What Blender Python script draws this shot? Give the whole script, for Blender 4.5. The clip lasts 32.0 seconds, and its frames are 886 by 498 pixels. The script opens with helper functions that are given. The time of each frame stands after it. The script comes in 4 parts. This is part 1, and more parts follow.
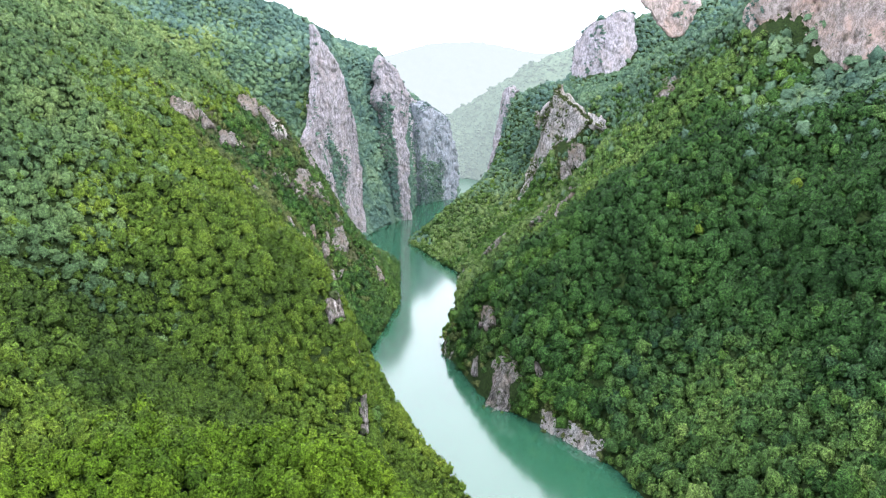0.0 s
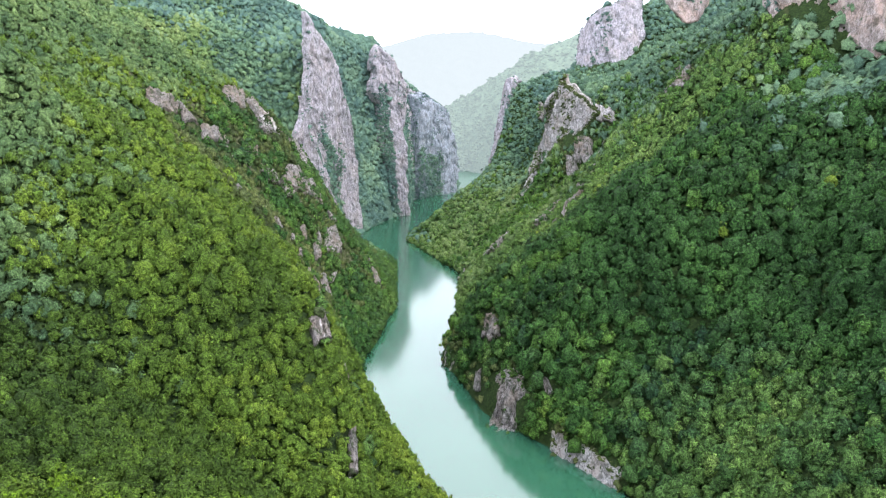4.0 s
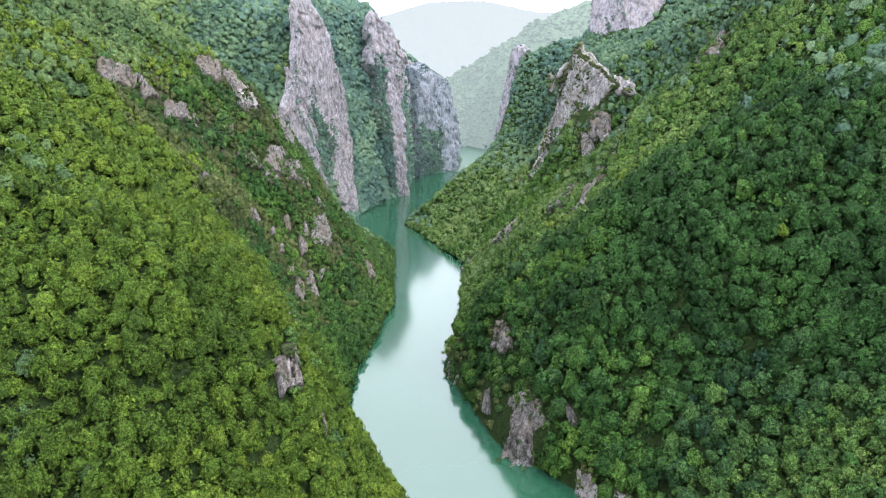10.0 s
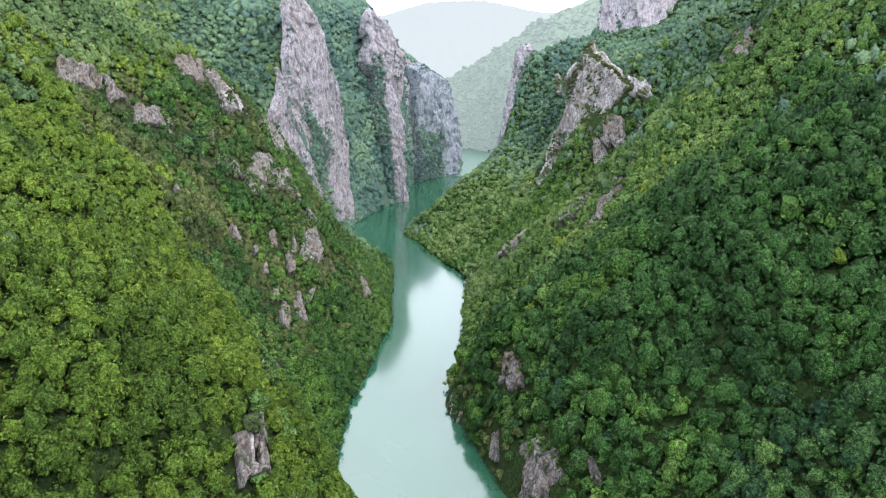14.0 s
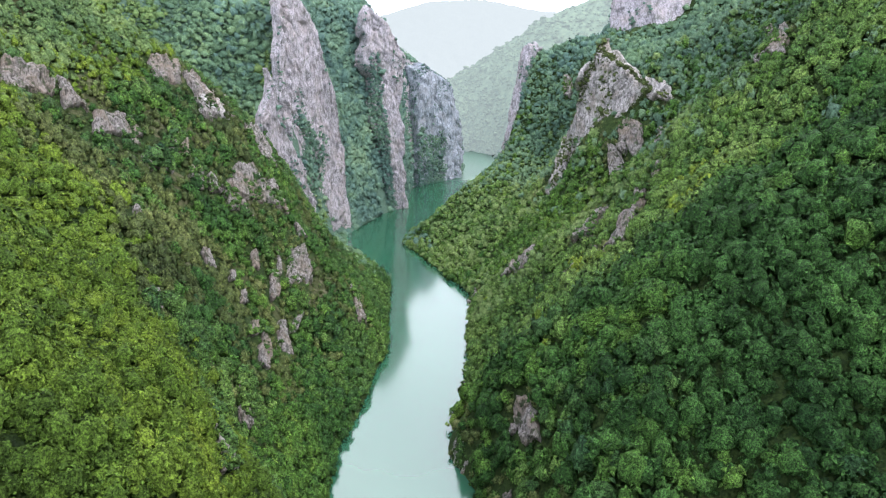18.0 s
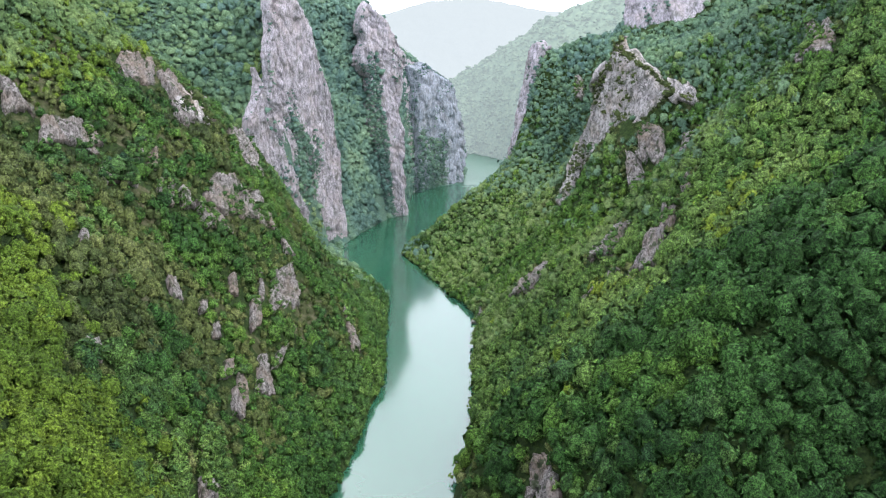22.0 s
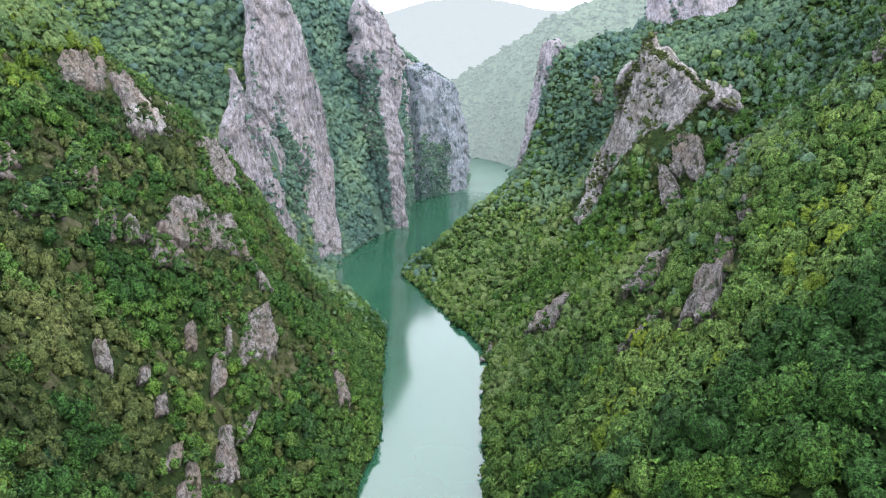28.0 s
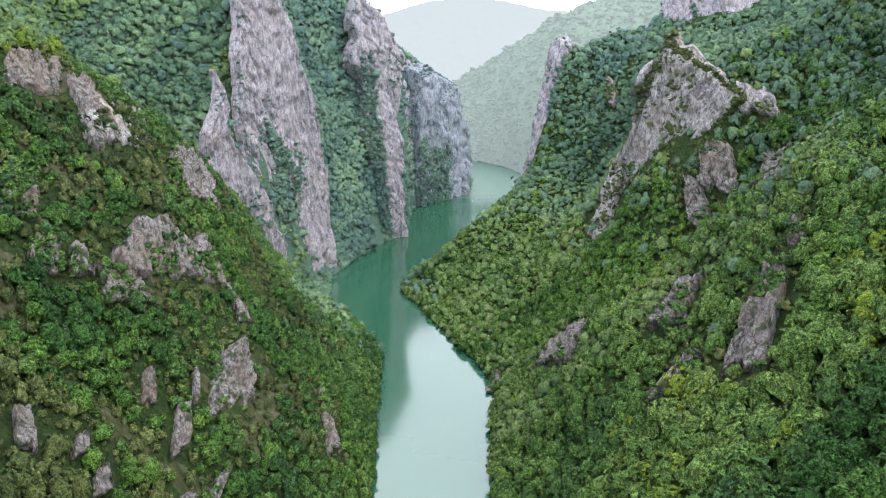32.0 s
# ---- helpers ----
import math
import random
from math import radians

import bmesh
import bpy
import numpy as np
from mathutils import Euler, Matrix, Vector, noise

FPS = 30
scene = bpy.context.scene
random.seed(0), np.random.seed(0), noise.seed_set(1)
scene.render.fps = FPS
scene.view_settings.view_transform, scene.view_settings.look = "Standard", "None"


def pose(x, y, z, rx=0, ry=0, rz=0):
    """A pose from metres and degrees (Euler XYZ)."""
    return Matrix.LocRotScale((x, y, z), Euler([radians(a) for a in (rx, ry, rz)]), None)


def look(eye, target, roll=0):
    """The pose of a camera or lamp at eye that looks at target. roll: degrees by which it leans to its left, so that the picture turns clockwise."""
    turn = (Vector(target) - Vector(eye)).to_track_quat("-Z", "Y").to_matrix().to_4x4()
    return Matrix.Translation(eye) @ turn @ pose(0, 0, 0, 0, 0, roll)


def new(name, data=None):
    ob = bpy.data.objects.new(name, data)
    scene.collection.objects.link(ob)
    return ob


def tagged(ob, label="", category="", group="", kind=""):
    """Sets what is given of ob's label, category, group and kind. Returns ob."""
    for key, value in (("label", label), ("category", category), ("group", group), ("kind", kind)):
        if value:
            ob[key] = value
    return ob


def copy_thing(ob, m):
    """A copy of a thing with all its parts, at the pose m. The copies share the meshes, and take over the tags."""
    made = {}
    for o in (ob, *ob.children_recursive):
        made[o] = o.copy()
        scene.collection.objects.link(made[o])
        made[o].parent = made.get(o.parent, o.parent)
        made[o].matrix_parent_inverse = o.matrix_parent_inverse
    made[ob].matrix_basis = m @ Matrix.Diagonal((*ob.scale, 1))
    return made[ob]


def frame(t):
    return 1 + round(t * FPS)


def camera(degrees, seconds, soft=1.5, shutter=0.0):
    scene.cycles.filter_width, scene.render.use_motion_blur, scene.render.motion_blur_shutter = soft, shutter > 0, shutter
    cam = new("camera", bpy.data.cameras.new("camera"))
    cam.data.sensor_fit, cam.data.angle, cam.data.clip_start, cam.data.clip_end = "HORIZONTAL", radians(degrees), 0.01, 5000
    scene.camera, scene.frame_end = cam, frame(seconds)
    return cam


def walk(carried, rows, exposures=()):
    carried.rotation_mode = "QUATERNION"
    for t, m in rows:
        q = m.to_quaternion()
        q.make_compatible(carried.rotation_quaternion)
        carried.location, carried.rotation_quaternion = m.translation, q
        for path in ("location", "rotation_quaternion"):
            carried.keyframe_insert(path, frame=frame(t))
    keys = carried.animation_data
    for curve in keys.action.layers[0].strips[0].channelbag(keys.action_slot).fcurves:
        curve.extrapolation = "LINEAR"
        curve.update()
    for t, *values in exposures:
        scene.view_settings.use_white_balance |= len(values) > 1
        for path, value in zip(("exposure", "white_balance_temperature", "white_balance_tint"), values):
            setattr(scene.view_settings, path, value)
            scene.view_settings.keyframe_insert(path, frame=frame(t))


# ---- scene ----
cam = camera(67.6, 32.0, soft=1.2)
METRES, EYE, TILT, LEAN, TURN = 300.0, 161.0, -12.2, 0.0, 0.0
ROWS = [
    (0.0, 0.0, 0.0, 0.0, 0.0, 0.0, -0.0),
    (0.5, -0.0001, 0.0114, 0.0025, 0.0, 0.01, 0.01),
    (1.0, -0.0004, 0.0245, 0.0053, -0.01, 0.01, 0.06),
    (1.5, -0.0006, 0.0366, 0.0077, -0.02, -0.02, 0.06),
    (2.0, -0.0005, 0.0502, 0.0105, -0.03, -0.07, 0.07),
    (2.5, -0.0005, 0.063, 0.0131, -0.05, -0.17, 0.1),
    (3.0, -0.0005, 0.0775, 0.0162, -0.05, -0.33, 0.11),
    (3.5, -0.0007, 0.0911, 0.0191, -0.06, -0.51, 0.13),
    (5.5, -0.0011, 0.1496, 0.0319, -0.06, -1.51, 0.18),
    (6.0, -0.0014, 0.165, 0.035, -0.04, -1.78, 0.2),
    (6.5, -0.0017, 0.1793, 0.0379, -0.03, -2.05, 0.2),
    (7.0, -0.0022, 0.1953, 0.0413, -0.02, -2.35, 0.18),
    (7.5, -0.0026, 0.2098, 0.0443, -0.03, -2.6, 0.2),
    (8.0, -0.0029, 0.2258, 0.0476, -0.04, -2.89, 0.23),
    (8.5, -0.0032, 0.2405, 0.0508, -0.04, -3.06, 0.26),
    (9.0, -0.0035, 0.2565, 0.0542, -0.04, -3.07, 0.27),
    (9.5, -0.0038, 0.2707, 0.0572, -0.03, -3.06, 0.29),
    (10.0, -0.0043, 0.2861, 0.0606, -0.03, -3.06, 0.32),
    (10.5, -0.0047, 0.3001, 0.0635, -0.03, -3.06, 0.31),
    (11.0, -0.0052, 0.3156, 0.0668, -0.02, -3.05, 0.34),
    (11.5, -0.0056, 0.3299, 0.0698, -0.01, -3.06, 0.36),
    (12.0, -0.0061, 0.3461, 0.0732, -0.02, -3.02, 0.31),
    (12.5, -0.0065, 0.3611, 0.0765, -0.03, -3.02, 0.28),
    (13.0, -0.0067, 0.3778, 0.0802, -0.03, -3.04, 0.29),
    (13.5, -0.007, 0.3934, 0.0836, -0.02, -3.04, 0.28),
    (14.0, -0.0074, 0.4107, 0.0873, -0.04, -3.03, 0.29),
    (14.5, -0.0076, 0.4265, 0.0909, -0.05, -3.03, 0.31),
    (16.5, -0.0085, 0.4927, 0.1054, -0.01, -3.03, 0.37),
    (17.0, -0.0089, 0.5098, 0.1093, 0.01, -3.04, 0.38),
    (17.5, -0.0093, 0.5257, 0.1127, 0.0, -3.03, 0.37),
    (18.0, -0.0095, 0.5426, 0.1164, 0.02, -3.02, 0.37),
    (18.5, -0.0098, 0.5584, 0.1199, 0.02, -3.04, 0.36),
    (19.0, -0.0099, 0.5756, 0.1235, 0.03, -3.03, 0.37),
    (19.5, -0.0103, 0.5913, 0.127, 0.03, -3.03, 0.38),
    (20.0, -0.0108, 0.6084, 0.1307, 0.04, -3.02, 0.38),
    (20.5, -0.0112, 0.624, 0.134, 0.06, -3.02, 0.41),
    (21.0, -0.0118, 0.6409, 0.1376, 0.06, -3.01, 0.35),
    (21.5, -0.0126, 0.6563, 0.141, 0.08, -3.02, 0.31),
    (22.0, -0.0131, 0.6733, 0.1445, 0.09, -3.02, 0.23),
    (22.5, -0.0137, 0.6888, 0.1481, 0.11, -3.01, 0.15),
    (23.0, -0.0141, 0.7059, 0.1518, 0.11, -3.01, 0.21),
    (23.5, -0.0147, 0.7213, 0.155, 0.1, -3.01, 0.22),
    (24.0, -0.0154, 0.7381, 0.1587, 0.1, -3.0, 0.28),
    (24.5, -0.0161, 0.7532, 0.162, 0.1, -2.98, 0.3),
    (25.0, -0.0167, 0.7697, 0.1656, 0.11, -2.98, 0.29),
    (25.5, -0.0174, 0.7845, 0.1689, 0.11, -2.98, 0.31),
    (27.5, -0.0193, 0.842, 0.1824, 0.16, -3.01, 0.32),
    (28.0, -0.0198, 0.8574, 0.1857, 0.17, -2.99, 0.32),
    (28.5, -0.0202, 0.8715, 0.1888, 0.2, -2.98, 0.26),
    (29.0, -0.0205, 0.8871, 0.1922, 0.21, -2.98, 0.26),
    (29.5, -0.0208, 0.9011, 0.1952, 0.23, -2.97, 0.28),
    (30.0, -0.021, 0.9169, 0.1986, 0.24, -2.96, 0.32),
    (30.5, -0.0211, 0.9313, 0.2017, 0.24, -2.96, 0.36),
    (31.0, -0.0212, 0.9472, 0.2052, 0.24, -2.94, 0.36),
    (31.5, -0.0214, 0.9617, 0.2083, 0.24, -2.94, 0.38),
    (32.0, -0.0215, 0.977, 0.2116, 0.26, -2.92, 0.38),
]
walk(cam, [(t, pose(0, 0, EYE, TILT, LEAN, TURN) @ pose(METRES * x, METRES * y, METRES * z, 90 + pitch, roll, yaw)) for t, x, y, z, yaw, pitch, roll in ROWS],
     exposures=[(0.0, 0.19), (4.0, 0.12), (8.0, 0.05), (20.0, 0.0), (26.0, -0.03), (32.0, -0.10)])

# ---- sky and light: a bright overcast day in the gorge ----
world = bpy.data.worlds.new("overcast_sky")
scene.world = world
world.use_nodes = True
wn, wl = world.node_tree.nodes, world.node_tree.links
sky = wn.new("ShaderNodeTexSky")
sky.sky_type, sky.sun_disc = "NISHITA", False
sky.sun_elevation, sky.sun_rotation = radians(52), radians(115)
sky.air_density, sky.dust_density, sky.ozone_density = 1.0, 6.0, 1.0
grey = wn.new("ShaderNodeHueSaturation")
grey.inputs["Saturation"].default_value = 0.25
cloud = wn.new("ShaderNodeMix")
cloud.data_type = "RGBA"
cloud.inputs["Factor"].default_value = 0.8
where = wn.new("ShaderNodeTexCoord")
billow = wn.new("ShaderNodeTexNoise")
billow.inputs["Scale"].default_value, billow.inputs["Detail"].default_value, billow.inputs["Distortion"].default_value = 2.6, 6.0, 0.6
tones = wn.new("ShaderNodeMix")
tones.data_type = "RGBA"
tones.inputs["A"].default_value, tones.inputs["B"].default_value = (16.4, 18.5, 22.6, 1), (32.9, 34.0, 37.0, 1)
wl.new(where.outputs["Generated"], billow.inputs["Vector"])
wl.new(billow.outputs["Fac"], tones.inputs["Factor"])
wl.new(tones.outputs["Result"], cloud.inputs["B"])
wl.new(sky.outputs["Color"], grey.inputs["Color"])
wl.new(grey.outputs["Color"], cloud.inputs["A"])
wl.new(cloud.outputs["Result"], wn["Background"].inputs["Color"])
wn["Background"].inputs["Strength"].default_value = 0.15

sun = new("sun", bpy.data.lights.new("sun", "SUN"))
sun.data.energy, sun.data.angle, sun.data.color = 2.0, radians(20), (1.0, 0.955, 0.87)
sun.matrix_world = look((330, -100, 380), (0, 0, 0))

# ---- materials ----
def material(name):
    m = bpy.data.materials.new(name)
    m.use_nodes = True
    n, l = m.node_tree.nodes, m.node_tree.links
    return m, n, l, n["Principled BSDF"]


def ramp_node(n, l, source, stops):
    r = n.new("ShaderNodeValToRGB")
    e = r.color_ramp.elements
    while len(e) < len(stops):
        e.new(0.5)
    for k, (pos, col) in zip(e, stops):
        k.position, k.color = pos, (*col, 1)
    l.new(source, r.inputs["Fac"])
    return r.outputs["Color"]


def noise_node(n, l, scale, detail=4.0, rough=0.55, stretch=(1, 1, 1), warp=0.0):
    g = n.new("ShaderNodeNewGeometry")
    mp = n.new("ShaderNodeMapping")
    mp.inputs["Scale"].default_value = stretch
    t = n.new("ShaderNodeTexNoise")
    t.inputs["Scale"].default_value, t.inputs["Detail"].default_value = scale, detail
    t.inputs["Roughness"].default_value, t.inputs["Distortion"].default_value = rough, warp
    l.new(g.outputs["Position"], mp.inputs["Vector"])
    l.new(mp.outputs["Vector"], t.inputs["Vector"])
    return t.outputs["Fac"]


def mixed(n, l, fac, a, b, mode="MIX"):
    m = n.new("ShaderNodeMix")
    m.data_type, m.blend_type = "RGBA", mode
    for key, v in (("Factor", fac), ("A", a), ("B", b)):
        if isinstance(v, (float, int, tuple)):
            m.inputs[key].default_value = v if not isinstance(v, tuple) else (*v, 1)
        else:
            l.new(v, m.inputs[key])
    return m.outputs["Result"]


def leaf_material(name, stops, contrast=1.0, facet=0.28):
    """Foliage: the tint of each tree, drifts of colour over the slope, and lit leaves and shaded gaps speckled into the
    colour.
    """
    m, n, l, b = material(name)
    a = n.new("ShaderNodeAttribute")
    a.attribute_name = "tint"
    geo = n.new("ShaderNodeNewGeometry")
    patch = noise_node(n, l, 0.018, 3.0)
    add = n.new("ShaderNodeMath")
    add.operation = "MULTIPLY_ADD"
    add.inputs[1].default_value = 0.6
    l.new(a.outputs["Fac"], add.inputs[0])
    sc = n.new("ShaderNodeMath")
    sc.operation = "MULTIPLY_ADD"
    sc.inputs[1].default_value, sc.inputs[2].default_value = 1.3, -0.48
    l.new(patch, sc.inputs[0])
    l.new(sc.outputs[0], add.inputs[2])
    leafy = n.new("ShaderNodeMath")
    leafy.operation = "MULTIPLY_ADD"
    leafy.inputs[1].default_value = 0.10
    l.new(geo.outputs["Random Per Island"], leafy.inputs[0])
    l.new(add.outputs[0], leafy.inputs[2])
    tone = ramp_node(n, l, leafy.outputs[0], stops)
    clump, leaves = noise_node(n, l, 0.9, 3.0, 0.6), noise_node(n, l, 2.5, 4.0, 0.75)
    # bright leaf tops and the shade of gaps are multiplied into the colour
    for grain, low, high in ((clump, 0.58, 1.34), (leaves, 0.27, 1.76)):
        deep, lit = max(1 - contrast * (1 - low), 0.04), 1 + contrast * (high - 1)
        tone = mixed(n, l, 1.0, tone, ramp_node(n, l, grain, [(0.38, (deep, deep, deep)), (0.5, (0.96, 0.96, 0.96)), (0.63, (lit, lit, 1 + 0.8 * (lit - 1)))]), "MULTIPLY")
    l.new(tone, b.inputs["Base Color"])
    b.inputs["Roughness"].default_value = 0.65
    b.inputs["Specular IOR Level"].default_value = 0.07
    bump = n.new("ShaderNodeBump")
    bump.inputs["Strength"].default_value, bump.inputs["Distance"].default_value = 1.0, 0.7
    rough = n.new("ShaderNodeMath")
    rough.operation = "MULTIPLY_ADD"
    rough.inputs[1].default_value = 0.6
    l.new(leaves, rough.inputs[0])
    l.new(clump, rough.inputs[2])
    l.new(rough.outputs[0], bump.inputs["Height"])
    billow, turned = n.new("ShaderNodeAttribute"), n.new("ShaderNodeVectorTransform")
    billow.attribute_name = "billow"
    turned.vector_type, turned.convert_from, turned.convert_to = "NORMAL", "OBJECT", "WORLD"
    l.new(billow.outputs["Vector"], turned.inputs["Vector"])
    blend = n.new("ShaderNodeMix")
    blend.data_type = "VECTOR"
    blend.inputs["Factor"].default_value = facet
    l.new(turned.outputs["Vector"], blend.inputs["A"])
    l.new(geo.outputs["Normal"], blend.inputs["B"])
    unit = n.new("ShaderNodeVectorMath")
    unit.operation = "NORMALIZE"
    l.new(blend.outputs["Result"], unit.inputs[0])
    l.new(unit.outputs["Vector"], bump.inputs["Normal"])
    l.new(bump.outputs["Normal"], b.inputs["Normal"])
    return m


MAT_LEAF = leaf_material("leaf_green", [(0.0, (0.015, 0.041, 0.022)), (0.35, (0.041, 0.087, 0.028)), (0.7, (0.077, 0.137, 0.035)), (1.0, (0.120, 0.183, 0.052))], 1.35)
MAT_LEAF_SPRING = leaf_material("leaf_yellow_green", [(0.0, (0.033, 0.068, 0.008)), (0.4, (0.063, 0.117, 0.010)), (0.75, (0.101, 0.166, 0.014)), (1.0, (0.129, 0.199, 0.020))], 1.0)
MAT_LEAF_FRESH = leaf_material("leaf_fresh_green", [(0.0, (0.031, 0.058, 0.013)), (0.4, (0.070, 0.119, 0.019)), (0.75, (0.122, 0.177, 0.025)), (1.0, (0.172, 0.224, 0.035))], 1.05)
MAT_LEAF_DARK = leaf_material("leaf_dark_green", [(0.0, (0.013, 0.036, 0.012)), (0.4, (0.032, 0.078, 0.021)), (0.8, (0.070, 0.136, 0.027)), (1.0, (0.120, 0.187, 0.037))], 1.35)
# pale green stands, their colour also lightened for haze
MAT_LEAF_PALE_HAZE = leaf_material("leaf_pale_hazy_green", [(0.0, (0.044, 0.084, 0.043)), (0.4, (0.086, 0.145, 0.058)), (0.75, (0.138, 0.201, 0.074)), (1.0, (0.181, 0.242, 0.092))], 0.8)
MAT_LEAF_SCRUB = leaf_material("leaf_olive_scrub", [(0.0, (0.026, 0.038, 0.019)), (0.4, (0.062, 0.085, 0.030)), (0.75, (0.106, 0.129, 0.046)), (1.0, (0.149, 0.165, 0.069))], 1.0)
# for the farther woods: haze is mixed into both leaf colours
MAT_LEAF_LIGHT_HAZE = leaf_material("leaf_light_haze", [(0.0, (0.047, 0.091, 0.070)), (0.4, (0.094, 0.162, 0.102)), (0.8, (0.143, 0.224, 0.122)), (1.0, (0.188, 0.266, 0.136))], 0.7, 0.3)
MAT_LEAF_HAZE = leaf_material("leaf_haze", [(0.0, (0.055, 0.104, 0.100)), (0.4, (0.088, 0.156, 0.134)), (0.75, (0.128, 0.212, 0.152)), (1.0, (0.168, 0.252, 0.164))], 0.45, 0.3)

m, n, l, b = material("bark")
l.new(ramp_node(n, l, noise_node(n, l, 3.0, stretch=(1, 1, 0.2)), [(0.3, (0.07, 0.055, 0.04)), (0.7, (0.17, 0.15, 0.12))]), b.inputs["Base Color"])
b.inputs["Roughness"].default_value = 0.9
MAT_BARK = m


def rock_material(name, pale, mid, dark, warm, mossy=0.8, grain=1.0, deep=1.4, tall=0.27):
    m, n, l, b = material(name)
    streak = noise_node(n, l, 0.75 * grain, 7.0, 0.72, (1, 1, tall), 0.9)
    fine = noise_node(n, l, grain, 6.0, 0.7, (1, 1, 0.5), 1.4)
    big = noise_node(n, l, 0.07, 4.0)
    base = ramp_node(n, l, streak, [(0.39, dark), (0.44, mid), (0.53, pale), (0.74, mid)])
    base = mixed(n, l, ramp_node(n, l, fine, [(0.40, (0.88, 0.88, 0.88)), (0.49, (0, 0, 0))]), base, dark)
    base = mixed(n, l, ramp_node(n, l, big, [(0.46, (0, 0, 0)), (0.66, (0.7, 0.7, 0.7))]), base, warm)
    joint = n.new("ShaderNodeTexVoronoi")
    joint.feature = "DISTANCE_TO_EDGE"
    joint.inputs["Scale"].default_value = 0.3
    place, bent, geo = n.new("ShaderNodeMapping"), n.new("ShaderNodeVectorMath"), n.new("ShaderNodeNewGeometry")
    wob = n.new("ShaderNodeTexNoise")
    wob.inputs["Scale"].default_value, wob.inputs["Detail"].default_value = 0.35, 4.0
    l.new(geo.outputs["Position"], wob.inputs["Vector"])
    bent.operation = "MULTIPLY_ADD"
    bent.inputs[1].default_value = (5.0, 5.0, 9.0)
    l.new(wob.outputs["Color"], bent.inputs[0])
    l.new(geo.outputs["Position"], bent.inputs[2])
    place.inputs["Scale"].default_value = (1, 1, 0.3)
    l.new(bent.outputs[0], place.inputs["Vector"])
    l.new(place.outputs["Vector"], joint.inputs["Vector"])
    base = mixed(n, l, ramp_node(n, l, joint.outputs["Distance"], [(0.0, (0.75, 0.75, 0.75)), (0.10, (0, 0, 0))]), base, dark)
    moss = noise_node(n, l, 0.3, 6.0, 0.65, (1, 1, 0.6))
    base = mixed(n, l, ramp_node(n, l, moss, [(0.53, (0, 0, 0)), (0.61, (mossy, mossy, mossy))]), base, (0.05, 0.07, 0.032))
    l.new(base, b.inputs["Base Color"])
    b.inputs["Roughness"].default_value = 0.9
    b.inputs["Specular IOR Level"].default_value = 0.2
    bump = n.new("ShaderNodeBump")
    bump.inputs["Strength"].default_value, bump.inputs["Distance"].default_value = 1.0, deep
    both = n.new("ShaderNodeMath")
    both.operation = "ADD"
    l.new(streak, both.inputs[0])
    l.new(fine, both.inputs[1])
    l.new(both.outputs[0], bump.inputs["Height"])
    l.new(bump.outputs["Normal"], b.inputs["Normal"])
    return m


MAT_ROCK = rock_material("limestone", (0.40, 0.365, 0.365), (0.255, 0.228, 0.222), (0.070, 0.064, 0.058), (0.27, 0.205, 0.158), 0.9)
MAT_ROCK_PALE = rock_material("limestone_pale", (0.64, 0.595, 0.61), (0.47, 0.435, 0.44), (0.15, 0.14, 0.14), (0.48, 0.395, 0.35), 0.45)
# far cliffs: lilac-grey stone, its tones lifted and blued for haze
MAT_ROCK_FAR = rock_material("limestone_hazy_grey", (0.46, 0.425, 0.475), (0.355, 0.325, 0.365), (0.17, 0.16, 0.175), (0.38, 0.325, 0.335), 0.45, 0.75, 0.6, 0.13)
MAT_ROCK_GREY = rock_material("limestone_dark", (0.36, 0.38, 0.44), (0.24, 0.265, 0.315), (0.13, 0.155, 0.185), (0.29, 0.29, 0.325), 0.3, 0.5, 0.6, 0.12)
MAT_ROCK_PINK = rock_material("limestone_pink", (0.56, 0.48, 0.47), (0.45, 0.365, 0.345), (0.22, 0.18, 0.17), (0.58, 0.39, 0.32), 0.4)

# slopes: leaf litter and grass, with bare limestone where the ground is rocky
def hill_material(name, low, mid, high, stones):
    m, n, l, b = material(name)
    a = n.new("ShaderNodeAttribute")
    a.attribute_name = "rock"
    soil = ramp_node(n, l, noise_node(n, l, 0.8, 7.0, 0.75), [(0.38, low), (0.5, mid), (0.62, high)])
    stone = ramp_node(n, l, noise_node(n, l, 0.3, 6.0, 0.7, (1, 1, 0.3), 0.5), [(0.3, stones[0]), (0.48, stones[1]), (0.65, stones[2])])
    edge = n.new("ShaderNodeMath")
    edge.operation = "MULTIPLY_ADD"
    edge.inputs[1].default_value = 0.9
    l.new(noise_node(n, l, 0.35, 5.0, 0.7), edge.inputs[0])
    l.new(a.outputs["Fac"], edge.inputs[2])
    l.new(mixed(n, l, ramp_node(n, l, edge.outputs[0], [(0.82, (0, 0, 0)), (0.98, (1, 1, 1))]), soil, stone), b.inputs["Base Color"])
    b.inputs["Roughness"].default_value = 0.95
    b.inputs["Specular IOR Level"].default_value = 0.15
    bump = n.new("ShaderNodeBump")
    bump.inputs["Strength"].default_value, bump.inputs["Distance"].default_value = 0.9, 1.5
    l.new(noise_node(n, l, 0.8, 7.0, 0.75), bump.inputs["Height"])
    l.new(bump.outputs["Normal"], b.inputs["Normal"])
    return m


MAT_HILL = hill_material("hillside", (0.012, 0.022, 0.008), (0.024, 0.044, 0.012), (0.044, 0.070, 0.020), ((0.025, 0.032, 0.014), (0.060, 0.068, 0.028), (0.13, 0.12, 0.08)))
